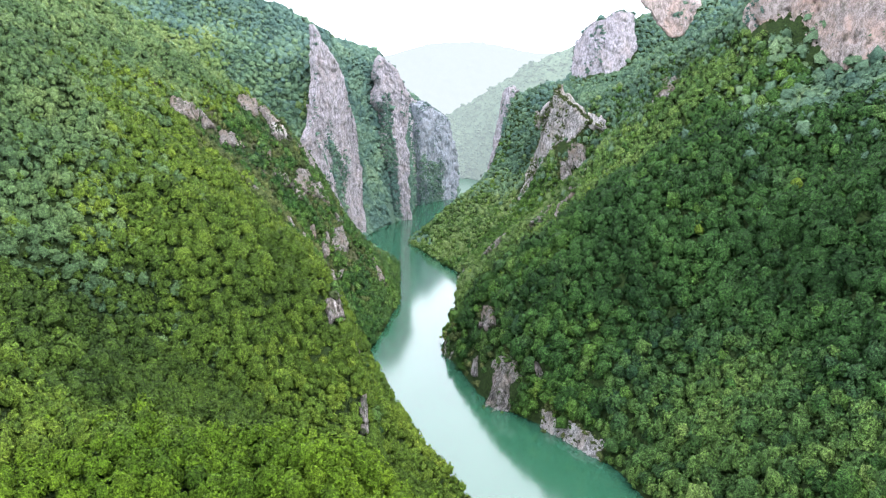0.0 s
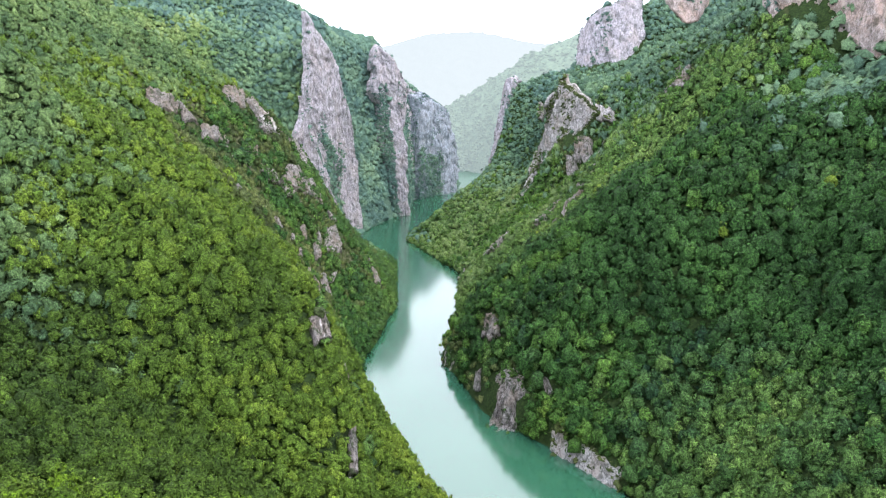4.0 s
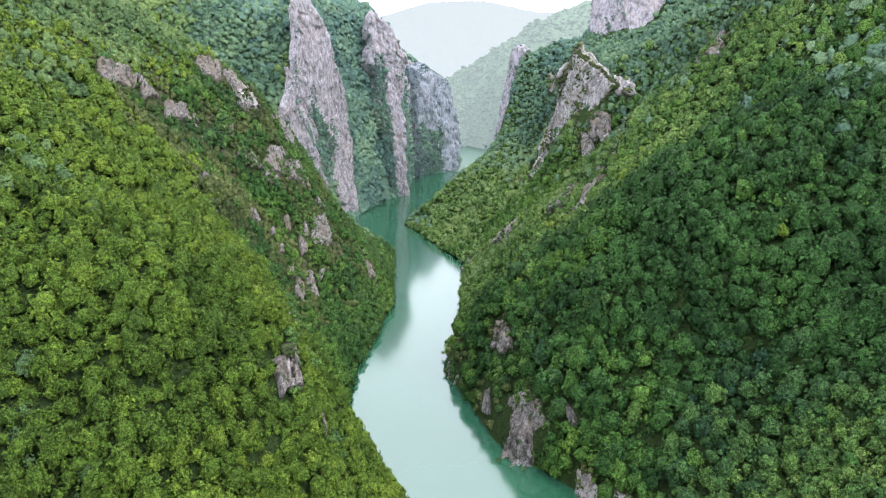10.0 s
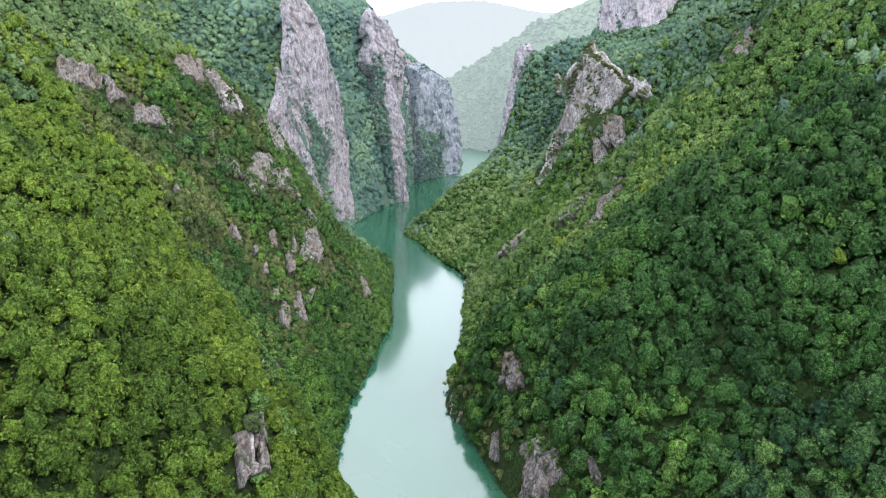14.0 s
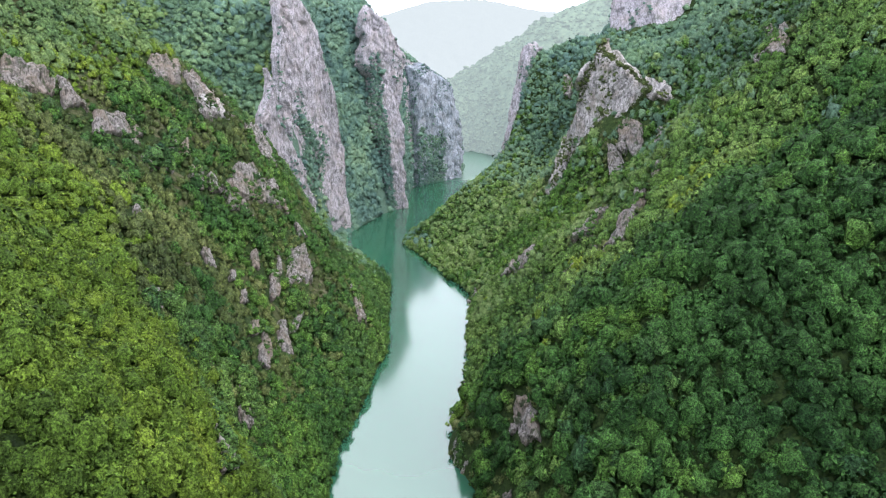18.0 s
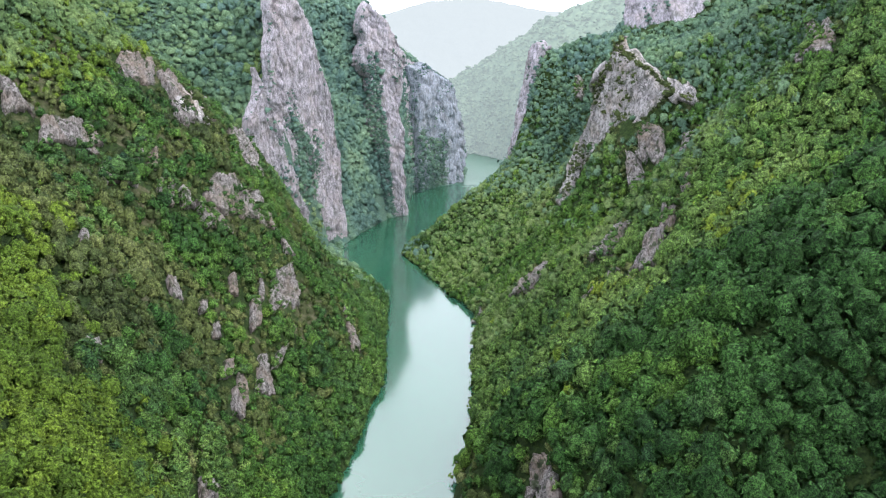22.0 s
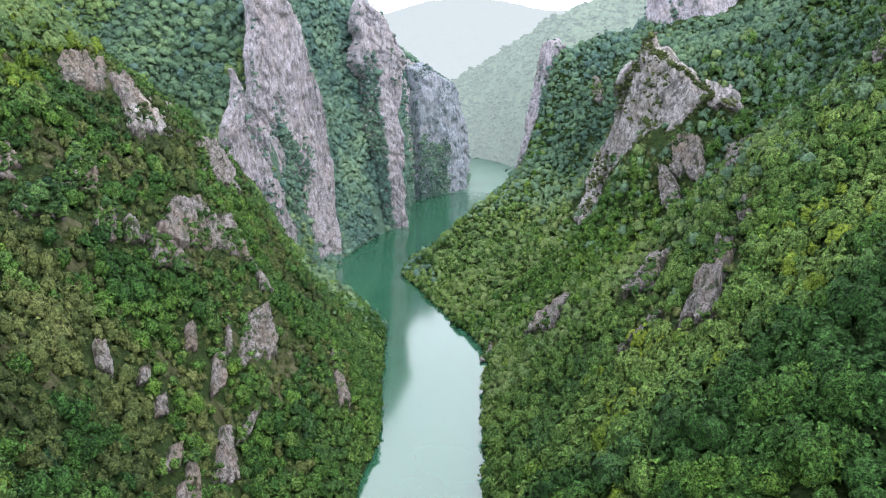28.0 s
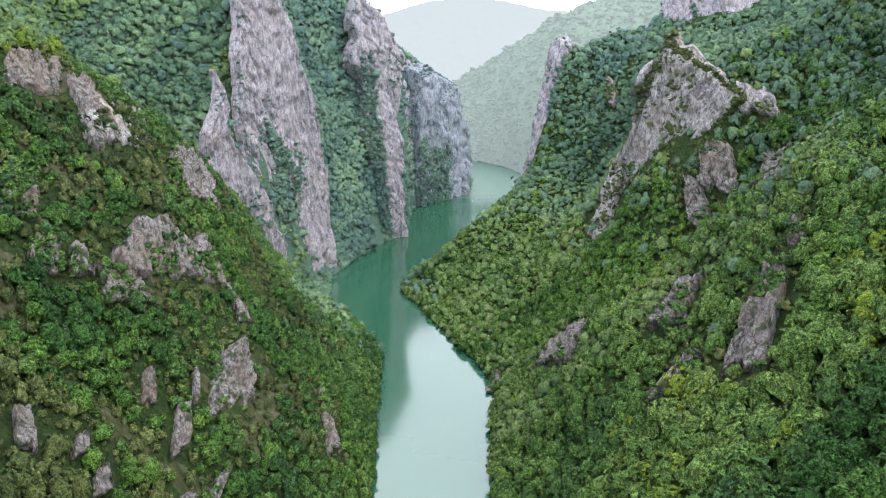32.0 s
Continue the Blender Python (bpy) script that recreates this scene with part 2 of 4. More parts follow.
# the same ground further off, with haze put into its colours
MAT_HILL_HAZE = hill_material("hazy_hillside", (0.056, 0.100, 0.084), (0.086, 0.142, 0.110), (0.120, 0.184, 0.130), ((0.17, 0.155, 0.17), (0.34, 0.31, 0.34), (0.48, 0.44, 0.475)))

m, n, l, b = material("river_water")
l.new(ramp_node(n, l, noise_node(n, l, 0.012, 3.0), [(0.35, (0.021, 0.086, 0.049)), (0.65, (0.028, 0.099, 0.060))]), b.inputs["Base Color"])
# the reach past the bend is ruffled by wind
reach, along = n.new("ShaderNodeNewGeometry"), n.new("ShaderNodeSeparateXYZ")
l.new(reach.outputs["Position"], along.inputs["Vector"])
wind = n.new("ShaderNodeMapRange")
for key, v in (("From Min", 1080.0), ("From Max", 1200.0), ("To Min", 0.11), ("To Max", 0.4)):
    wind.inputs[key].default_value = v
l.new(along.outputs["Y"], wind.inputs["Value"])
l.new(wind.outputs["Result"], b.inputs["Roughness"])
b.inputs["IOR"].default_value = 2.0
bump = n.new("ShaderNodeBump")
bump.inputs["Distance"].default_value = 0.9
ripple = n.new("ShaderNodeMapRange")
for key, v in (("From Min", 1080.0), ("From Max", 1190.0), ("To Min", 0.009), ("To Max", 1.0)):
    ripple.inputs[key].default_value = v
l.new(along.outputs["Y"], ripple.inputs["Value"])
l.new(ripple.outputs["Result"], bump.inputs["Strength"])
l.new(noise_node(n, l, 0.35, 3.0, 0.5, (1, 0.6, 1)), bump.inputs["Height"])
l.new(bump.outputs["Normal"], b.inputs["Normal"])
MAT_WATER = m


def mist_glow_material(name, low, high, glow):
    """Woods so far off that their surface is made to glow, in place of misty air."""
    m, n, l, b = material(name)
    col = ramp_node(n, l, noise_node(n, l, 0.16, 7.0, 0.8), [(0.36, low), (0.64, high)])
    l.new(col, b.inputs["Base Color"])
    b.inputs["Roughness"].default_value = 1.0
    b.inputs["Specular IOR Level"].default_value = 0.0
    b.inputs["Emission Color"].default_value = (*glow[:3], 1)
    # the glow rises with the distance, where mist would thicken
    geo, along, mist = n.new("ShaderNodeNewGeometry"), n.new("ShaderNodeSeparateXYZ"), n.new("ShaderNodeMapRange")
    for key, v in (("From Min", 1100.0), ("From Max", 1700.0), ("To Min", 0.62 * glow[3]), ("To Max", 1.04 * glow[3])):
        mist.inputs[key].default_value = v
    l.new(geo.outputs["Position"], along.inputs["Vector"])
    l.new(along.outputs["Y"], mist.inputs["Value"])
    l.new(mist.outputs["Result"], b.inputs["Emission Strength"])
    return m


MAT_FAR_HILL = mist_glow_material("mist_glow_woods", (0.016, 0.036, 0.030), (0.115, 0.150, 0.088), (0.80, 0.93, 1.02, 0.41))
MAT_FAR_MOUNTAIN = mist_glow_material("mist_glow_mountain", (0.015, 0.018, 0.020), (0.062, 0.066, 0.062), (0.86, 0.95, 1.02, 0.71))

# ---- the lie of the land ----
def hash3(ix, iy, iz, seed):
    h = (ix * 374761393 + iy * 668265263 + iz * 2147483647 + seed * 144269504) & 0xFFFFFFFF
    h = ((h ^ (h >> 13)) * 1274126177) & 0xFFFFFFFF
    h = ((h ^ (h >> 16)) * 2246822519) & 0xFFFFFFFF
    return ((h ^ (h >> 15)) & 0xFFFF) / 65535.0


def vnoise(x, y, z=0.0, seed=0):
    """Smooth noise from 0 to 1 on a unit lattice."""
    x, y, z = np.broadcast_arrays(np.asarray(x, float), np.asarray(y, float), np.asarray(z, float))
    ix, iy, iz = (np.floor(v).astype(np.int64) for v in (x, y, z))
    fx, fy, fz = x - ix, y - iy, z - iz
    fx, fy, fz = (f * f * (3 - 2 * f) for f in (fx, fy, fz))
    out = 0.0
    for dx in (0, 1):
        for dy in (0, 1):
            for dz in (0, 1):
                w = (fx if dx else 1 - fx) * (fy if dy else 1 - fy) * (fz if dz else 1 - fz)
                out = out + w * hash3(ix + dx, iy + dy, iz + dz, seed)
    return out


def fbm(x, y, z=0.0, octaves=4, seed=0):
    out, amp, total = 0.0, 1.0, 0.0
    for k in range(octaves):
        out = out + amp * (vnoise(x * 2 ** k, y * 2 ** k, z * 2 ** k, seed + 17 * k) - 0.5)
        total += amp
        amp *= 0.5
    return out / total * 2


def smooth(lo, hi, v):
    t = np.clip((v - lo) / (hi - lo), 0, 1)
    return t * t * (3 - 2 * t)


OFFSETS = np.array([0, 5, 12, 25, 36, 43, 50, 80, 100, 120, 145, 170, 205, 250, 310, 400, 560, 760], float)


class Side:
    """One flank of the gorge: cross-sections along y, each with its bank and the heights at distances up the flank."""

    def __init__(self, sign):
        self.sign, self.rows = sign, []

    def section(self, y, bank, *profile):
        d, z = zip((0, 0), *profile)
        top = profile[-1]
        d, z = (*d, top[0] + 360), (*z, top[1] + 90)
        self.rows.append((y, bank, np.interp(OFFSETS, d, z)))

    def close(self):
        self.y = np.array([r[0] for r in self.rows], float)
        self.bank_x = np.array([r[1] for r in self.rows], float)
        self.table = np.array([r[2] for r in self.rows])
        self.slope_x = np.gradient(self.bank_x, self.y)
        self.slope_t = np.gradient(self.table, self.y, axis=0)

    def along(self, y):
        k = np.clip(np.searchsorted(self.y, y) - 1, 0, len(self.y) - 2)
        w = self.y[k + 1] - self.y[k]
        t = np.clip((y - self.y[k]) / w, 0, 1)
        return k, w, (2 * t**3 - 3 * t**2 + 1, t**3 - 2 * t**2 + t, -2 * t**3 + 3 * t**2, t**3 - t**2)

    def bank(self, y):
        k, w, h = self.along(y)
        v, s = self.bank_x, self.slope_x * 0.8
        return h[0] * v[k] + h[1] * w * s[k] + h[2] * v[k + 1] + h[3] * w * s[k + 1] + 2.2 * fbm(y / 22, 3.1, octaves=3, seed=5)

    def canopy(self, y, d):
        """Height of the tree tops at y and d metres from the bank."""
        y, d = np.broadcast_arrays(np.asarray(y, float), np.asarray(d, float))
        k, w, h = self.along(y)
        c = np.clip(np.searchsorted(OFFSETS, d) - 1, 0, len(OFFSETS) - 2)
        f = (d - OFFSETS[c]) / (OFFSETS[c + 1] - OFFSETS[c])

        def at(j):
            v, s = self.table, self.slope_t * 0.8
            return h[0] * v[k, j] + h[1] * w * s[k, j] + h[2] * v[k + 1, j] + h[3] * w * s[k + 1, j]

        return at(c) * (1 - f) + at(c + 1) * f

    def ground(self, y, d):
        d = np.asarray(d, float)
        x = self.bank(y) + self.sign * d
        x = x + self.sign * smooth(10, 30, d) * smooth(690, 760, y) * (5.0 * fbm(y / 26, d / 22, octaves=3, seed=12) + 5.0 * fbm(y / 70, d / 50, octaves=2, seed=13))
        z = self.canopy(y, np.maximum(d, 0)) - 4.0 * smooth(2, 14, d)
        up = smooth(4, 40, d)
        z = z + up * (8.0 * fbm(x / 70, y / 55, octaves=3, seed=2) + 5.0 * fbm(x / 20, y / 18, octaves=3, seed=3) + 2.4 * fbm(x / 8, y / 8, octaves=2, seed=4))
        z = z + np.minimum(d, 0) * 1.6
        return x, z


left, right = Side(-1), Side(1)
left.section(-420, 60, (12, 20), (50, 60), (120, 100), (250, 150), (400, 200))
left.section(-60, 52, (12, 25), (25, 45), (50, 66), (80, 80), (120, 90), (170, 110), (250, 140), (400, 180))
left.section(60, 36, (12, 30), (25, 52), (50, 72), (80, 84), (120, 92), (170, 110), (250, 150), (400, 200))
left.section(118, 28, (5, 18), (12, 42), (25, 72), (50, 95), (80, 98), (120, 101), (170, 122), (250, 165), (400, 230))
left.section(160, 23, (5, 9), (12, 20), (25, 40), (50, 66), (80, 82), (120, 98), (170, 124), (250, 170), (400, 250))
left.section(195, 18, (12, 14), (25, 25), (50, 46), (80, 78), (120, 99), (170, 128), (250, 180), (400, 270))
left.section(250, 8, (12, 8), (25, 16), (36, 26), (43, 66), (50, 86), (80, 111), (120, 128), (170, 160), (250, 215), (400, 300))
left.section(300, -15, (12, 24), (25, 50), (50, 98), (80, 123), (120, 150), (170, 188), (250, 245), (400, 320))
left.section(350, -45, (12, 28), (25, 58), (50, 102), (80, 128), (120, 158), (170, 200), (250, 258), (400, 330))
left.section(400, -50, (12, 26), (25, 52), (50, 98), (80, 130), (120, 165), (170, 208), (250, 265), (400, 335))
left.section(470, -43, (12, 15), (25, 30), (50, 70), (80, 116), (120, 158), (170, 205), (250, 265), (400, 335))
left.section(530, -38, (12, 24), (25, 42), (36, 54), (50, 72), (80, 117), (120, 159), (170, 200), (250, 255), (400, 325))
left.section(592, -41, (12, 18), (25, 30), (50, 58), (80, 116), (100, 152), (120, 168), (170, 198), (250, 242), (400, 310))
left.section(628, -43, (12, 15), (25, 27), (50, 58), (80, 114), (100, 138), (120, 152), (145, 164), (170, 180), (250, 232), (400, 302))
left.section(660, -47, (12, 14), (25, 22), (50, 46), (80, 98), (100, 120), (120, 134), (170, 172), (250, 230), (400, 300))
left.section(702, -66, (12, 10), (25, 17), (43, 28), (50, 38), (80, 108), (120, 138), (170, 176), (250, 234), (400, 302))
left.section(742, -89, (12, 12), (25, 20), (50, 50), (80, 108), (120, 152), (170, 196), (250, 255), (400, 310))
left.section(775, -98, (12, 8), (25, 14), (36, 56), (43, 142), (50, 188), (80, 214), (120, 220), (170, 234), (250, 268), (400, 315))
left.section(803, -101, (5, 3), (12, 9), (25, 130), (36, 205), (50, 222), (80, 228), (120, 236), (170, 250), (250, 276), (400, 318))
left.section(848, -93, (5, 8), (12, 38), (25, 150), (50, 244), (80, 264), (120, 282), (170, 296), (250, 308), (400, 328))
left.section(895, -77, (5, 14), (12, 42), (25, 112), (50, 228), (80, 252), (120, 266), (170, 278), (250, 292), (400, 315))
left.section(940, -62, (5, 30), (12, 70), (25, 160), (50, 232), (80, 250), (120, 260), (170, 272), (250, 288), (400, 312))
left.section(972, -50, (5, 90), (12, 165), (25, 205), (50, 238), (80, 250), (120, 258), (170, 270), (250, 285), (400, 310))
left.section(1030, -50, (5, 50), (12, 120), (25, 180), (50, 214), (80, 230), (120, 245), (250, 272), (400, 300))
left.section(1104, -42, (5, 70), (12, 140), (25, 185), (50, 210), (80, 225), (120, 240), (250, 270), (400, 300))
left.section(1152, -8, (5, 60), (12, 125), (25, 168), (50, 190), (80, 205), (120, 225), (250, 260), (400, 300))
left.section(1192, 22, (5, 40), (12, 80), (25, 118), (50, 150), (80, 175), (120, 205), (250, 250), (400, 300))
left.section(1240, 30, (12, 40), (25, 70), (50, 110), (120, 170), (250, 230), (400, 280))
left.section(1620, 20, (12, 30), (50, 80), (120, 130), (250, 200), (400, 260))
left.close()

right.section(-420, 110, (12, 12), (50, 48), (120, 100), (250, 180), (400, 250))
right.section(60, 95, (12, 12), (25, 25), (50, 48), (80, 74), (120, 102), (170, 140), (250, 190), (400, 260))
right.section(231, 86, (12, 16), (25, 30), (50, 52), (80, 75), (120, 103), (170, 140), (250, 190), (400, 260))
right.section(275, 76, (12, 16), (25, 30), (50, 50), (80, 72), (120, 100), (170, 138), (250, 190), (400, 260))
right.section(312, 51, (5, 12), (12, 20), (25, 34), (50, 50), (80, 66), (120, 95), (170, 138), (250, 190), (400, 260))
right.section(350, 21, (5, 12), (12, 22), (25, 38), (50, 58), (80, 79), (120, 97), (170, 120), (250, 166), (400, 250))
right.section(385, 11, (5, 14), (12, 28), (25, 47), (50, 75), (80, 95), (120, 109), (170, 135), (250, 178), (400, 255))
right.section(420, 0, (5, 12), (12, 22), (25, 40), (50, 70), (80, 97), (120, 120), (170, 140), (250, 164), (310, 180), (400, 290))
right.section(465, 8, (12, 18), (25, 34), (50, 62), (80, 93), (120, 122), (170, 147), (250, 170), (280, 176), (310, 255), (400, 300))
right.section(520, 11, (12, 14), (25, 25), (50, 48), (80, 80), (120, 134), (170, 180), (205, 196), (235, 202), (250, 255), (400, 320))
right.section(570, 12, (12, 16), (25, 31), (50, 53), (80, 76), (120, 120), (170, 176), (205, 220), (250, 255), (400, 310))
right.section(606, 18, (12, 15), (25, 29), (50, 48), (80, 72), (120, 118), (145, 148), (170, 168), (250, 218), (400, 300))
right.section(642, 12, (12, 14), (25, 25), (50, 44), (80, 96), (100, 132), (120, 152), (145, 165), (170, 174), (250, 218), (400, 300))
right.section(670, -1, (12, 10), (25, 18), (50, 34), (80, 62), (100, 112), (120, 152), (145, 168), (170, 180), (250, 220), (400, 300))
right.section(735, -23, (12, 10), (25, 20), (50, 38), (80, 58), (120, 92), (145, 140), (170, 168), (250, 206), (400, 280))
right.section(780, -41, (12, 12), (25, 22), (50, 42), (80, 65), (120, 105), (145, 145), (170, 178), (205, 200), (250, 225), (400, 280))
right.section(815, -36, (12, 12), (25, 20), (50, 40), (80, 66), (100, 96), (112, 164), (120, 176), (145, 188), (170, 192), (205, 215), (230, 258), (400, 300))
right.section(860, 6, (12, 12), (25, 22), (50, 48), (80, 100), (100, 150), (120, 172), (170, 192), (250, 250), (400, 300))
right.section(900, 104, (12, 40), (25, 95), (50, 150), (80, 172), (120, 190), (170, 215), (250, 250), (400, 290))
right.section(950, 140, (12, 14), (25, 30), (50, 62), (80, 100), (120, 145), (170, 180), (250, 225), (400, 280))
right.section(1100, 150, (12, 12), (50, 60), (120, 130), (250, 200), (400, 260))
right.section(1300, 190, (12, 8), (50, 40), (120, 120), (250, 190), (400, 250))
right.section(1620, 260, (12, 25), (50, 70), (120, 130), (250, 200), (400, 260))
right.close()


# ---- mesh helpers ----
def mesh_of(name, verts, faces, mats, attr=None, smooth_shade=False, face_mat=None):
    """One mesh from arrays: verts (n, 3), faces (m, 3) or (m, 4), attr a dict of vertex values."""
    verts, faces = np.ascontiguousarray(verts, np.float32), np.ascontiguousarray(faces, np.int32)
    me = bpy.data.meshes.new(name)
    side = faces.shape[1]
    me.vertices.add(len(verts))
    me.vertices.foreach_set("co", verts.ravel())
    me.loops.add(faces.size)
    me.loops.foreach_set("vertex_index", faces.ravel())
    me.polygons.add(len(faces))
    me.polygons.foreach_set("loop_start", np.arange(0, faces.size, side, dtype=np.int32))
    if face_mat is not None:
        me.polygons.foreach_set("material_index", np.ascontiguousarray(face_mat, np.int32))
    for m in mats:
        me.materials.append(m)
    me.update(calc_edges=True)
    for key, values in (attr or {}).items():
        values = np.ascontiguousarray(values, np.float32)
        if values.ndim > 1:
            me.attributes.new(key, "FLOAT_VECTOR", "POINT").data.foreach_set("vector", values.ravel())
        else:
            me.attributes.new(key, "FLOAT", "POINT").data.foreach_set("value", values)
    if smooth_shade:
        me.shade_smooth()
    return me


def grid_faces(rows, cols, flip=False):
    i = np.arange(rows - 1)[:, None] * cols + np.arange(cols - 1)[None, :]
    q = np.stack([i, i + 1, i + cols + 1, i + cols], -1).reshape(-1, 4)
    return q[:, ::-1] if flip else q


def normals_of(grid):
    """Normals of a (rows, cols, 3) sheet."""
    n = np.cross(np.gradient(grid, axis=1), np.gradient(grid, axis=0))
    return n / np.maximum(np.linalg.norm(n, axis=-1, keepdims=True), 1e-6)


# ---- the two flanks of the gorge ----
YS = np.concatenate([np.arange(-420, 60, 12.0), np.arange(60, 700, 3.5), np.arange(700, 1240, 5.0), np.arange(1240, 1640, 16.0)])
DS = np.concatenate([np.arange(-9, 150, 3.0), np.arange(150, 300, 6.0), np.arange(300, 620, 16.0)])


def bare_rock(side, x, y, z, d, steep):
    """How bare the ground is, 0 to 1: more on steep faces, most on the broken left flank past the first spur."""
    patch = fbm(x / 9 + z / 30, y / 9, z / 22, octaves=4, seed=41)
    crag = smooth(0.10, 0.30, patch)
    zone = smooth(350, 420, y) * smooth(690, 640, y) if side.sign < 0 else 0.6 * smooth(450, 520, y) * smooth(700, 640, y)
    zone = 0.8 * zone * smooth(10, 30, d)
    wall = smooth(66, 76, steep + 9 * patch) * smooth(1080, 1100, y) if side.sign < 0 else 0 * d
    return np.clip(crag * zone * smooth(30, 48, steep + 20 * patch) + wall, 0, 1)


def flank(side, name, label):
    y, d = np.meshgrid(YS, DS, indexing="ij")
    x, z = side.ground(y, d)
    grid = np.stack([x, y, z], -1)
    nrm = normals_of(grid) * -side.sign
    nrm *= np.sign(nrm[..., 2:3] + 1e-9)
    steep = np.degrees(np.arccos(np.clip(nrm[..., 2], 0, 1)))
    rock = bare_rock(side, x, y, z, d, steep)
    rough = rock * (2.2 * fbm(x / 9, y / 9, z / 22, octaves=3, seed=8))
    grid = grid + nrm * rough[..., None] * smooth(0, 6, d)[..., None]
    faces = grid_faces(len(YS), len(DS), flip=side.sign < 0)
    # the farther faces take the ground colour that holds haze
    me = mesh_of(name, grid.reshape(-1, 3), faces, [MAT_HILL, MAT_HILL_HAZE], {"rock": rock.ravel()}, True, (grid[:-1, :-1, 1].ravel() > (700 if side.sign < 0 else 810)).astype(np.int32))
    ob = tagged(new(name, me), label, "hillside", kind="structure")
    return ob, grid, rock, d


_, left_grid, left_rock, left_d = flank(left, "hillside_west", "steep wooded limestone flank above the river")
_, right_grid, right_rock, right_d = flank(right, "hillside_east", "steep wooded limestone flank above the river")

ground = new("ground", mesh_of("ground", [(-4500, -4500, -16), (4500, -4500, -16), (4500, 4500, -16), (-4500, 4500, -16)], [(0, 1, 2, 3)], [MAT_HILL], {"rock": [0, 0, 0, 0]}))
tagged(ground, "valley floor under the hills", "ground", kind="structure")
wy = np.arange(-420, 1640, 20.0)
wx = np.linspace(-170, 190, 19)
gy, gx = np.meshgrid(wy, wx, indexing="ij")
river = new("water", mesh_of("water", np.stack([gx, gy, gx * 0], -1).reshape(-1, 3), grid_faces(len(wy), len(wx)), [MAT_WATER], None, True))
tagged(river, "calm jade-green river mirroring the white sky", "river", kind="structure")


# ---- limestone cliffs ----
def line(points, count):
    p = np.array(points, float)
    s = np.concatenate([[0], np.cumsum(np.linalg.norm(np.diff(p, axis=0), axis=1))])
    t = np.linspace(0, s[-1], count)
    return np.stack([np.interp(t, s, p[:, k]) for k in range(3)], -1)


def rock_solid(name, g, shown, quads, back, mat):
    """The part of a rock face that shows, closed behind along its open edges."""
    front = g.reshape(-1, 3)
    quads = quads[(shown.ravel()[quads] > 0.02).any(1)]
    sides = np.concatenate([quads[:, [k, (k + 1) % 4]] for k in range(4)])
    codes = np.sort(sides, axis=1) @ np.array([len(front), 1])
    _, first, times = np.unique(codes, return_index=True, return_counts=True)
    free = sides[first[times == 1]]
    faces = np.concatenate([quads, np.stack([free[:, 1], free[:, 0], free[:, 0] + len(front), free[:, 1] + len(front)], -1)])
    used, inverse = np.unique(faces, return_inverse=True)
    return mesh_of(name, np.concatenate([front, front - back])[used], inverse.reshape(-1, 4), [mat], None, mat in (MAT_ROCK_FAR, MAT_ROCK_GREY))


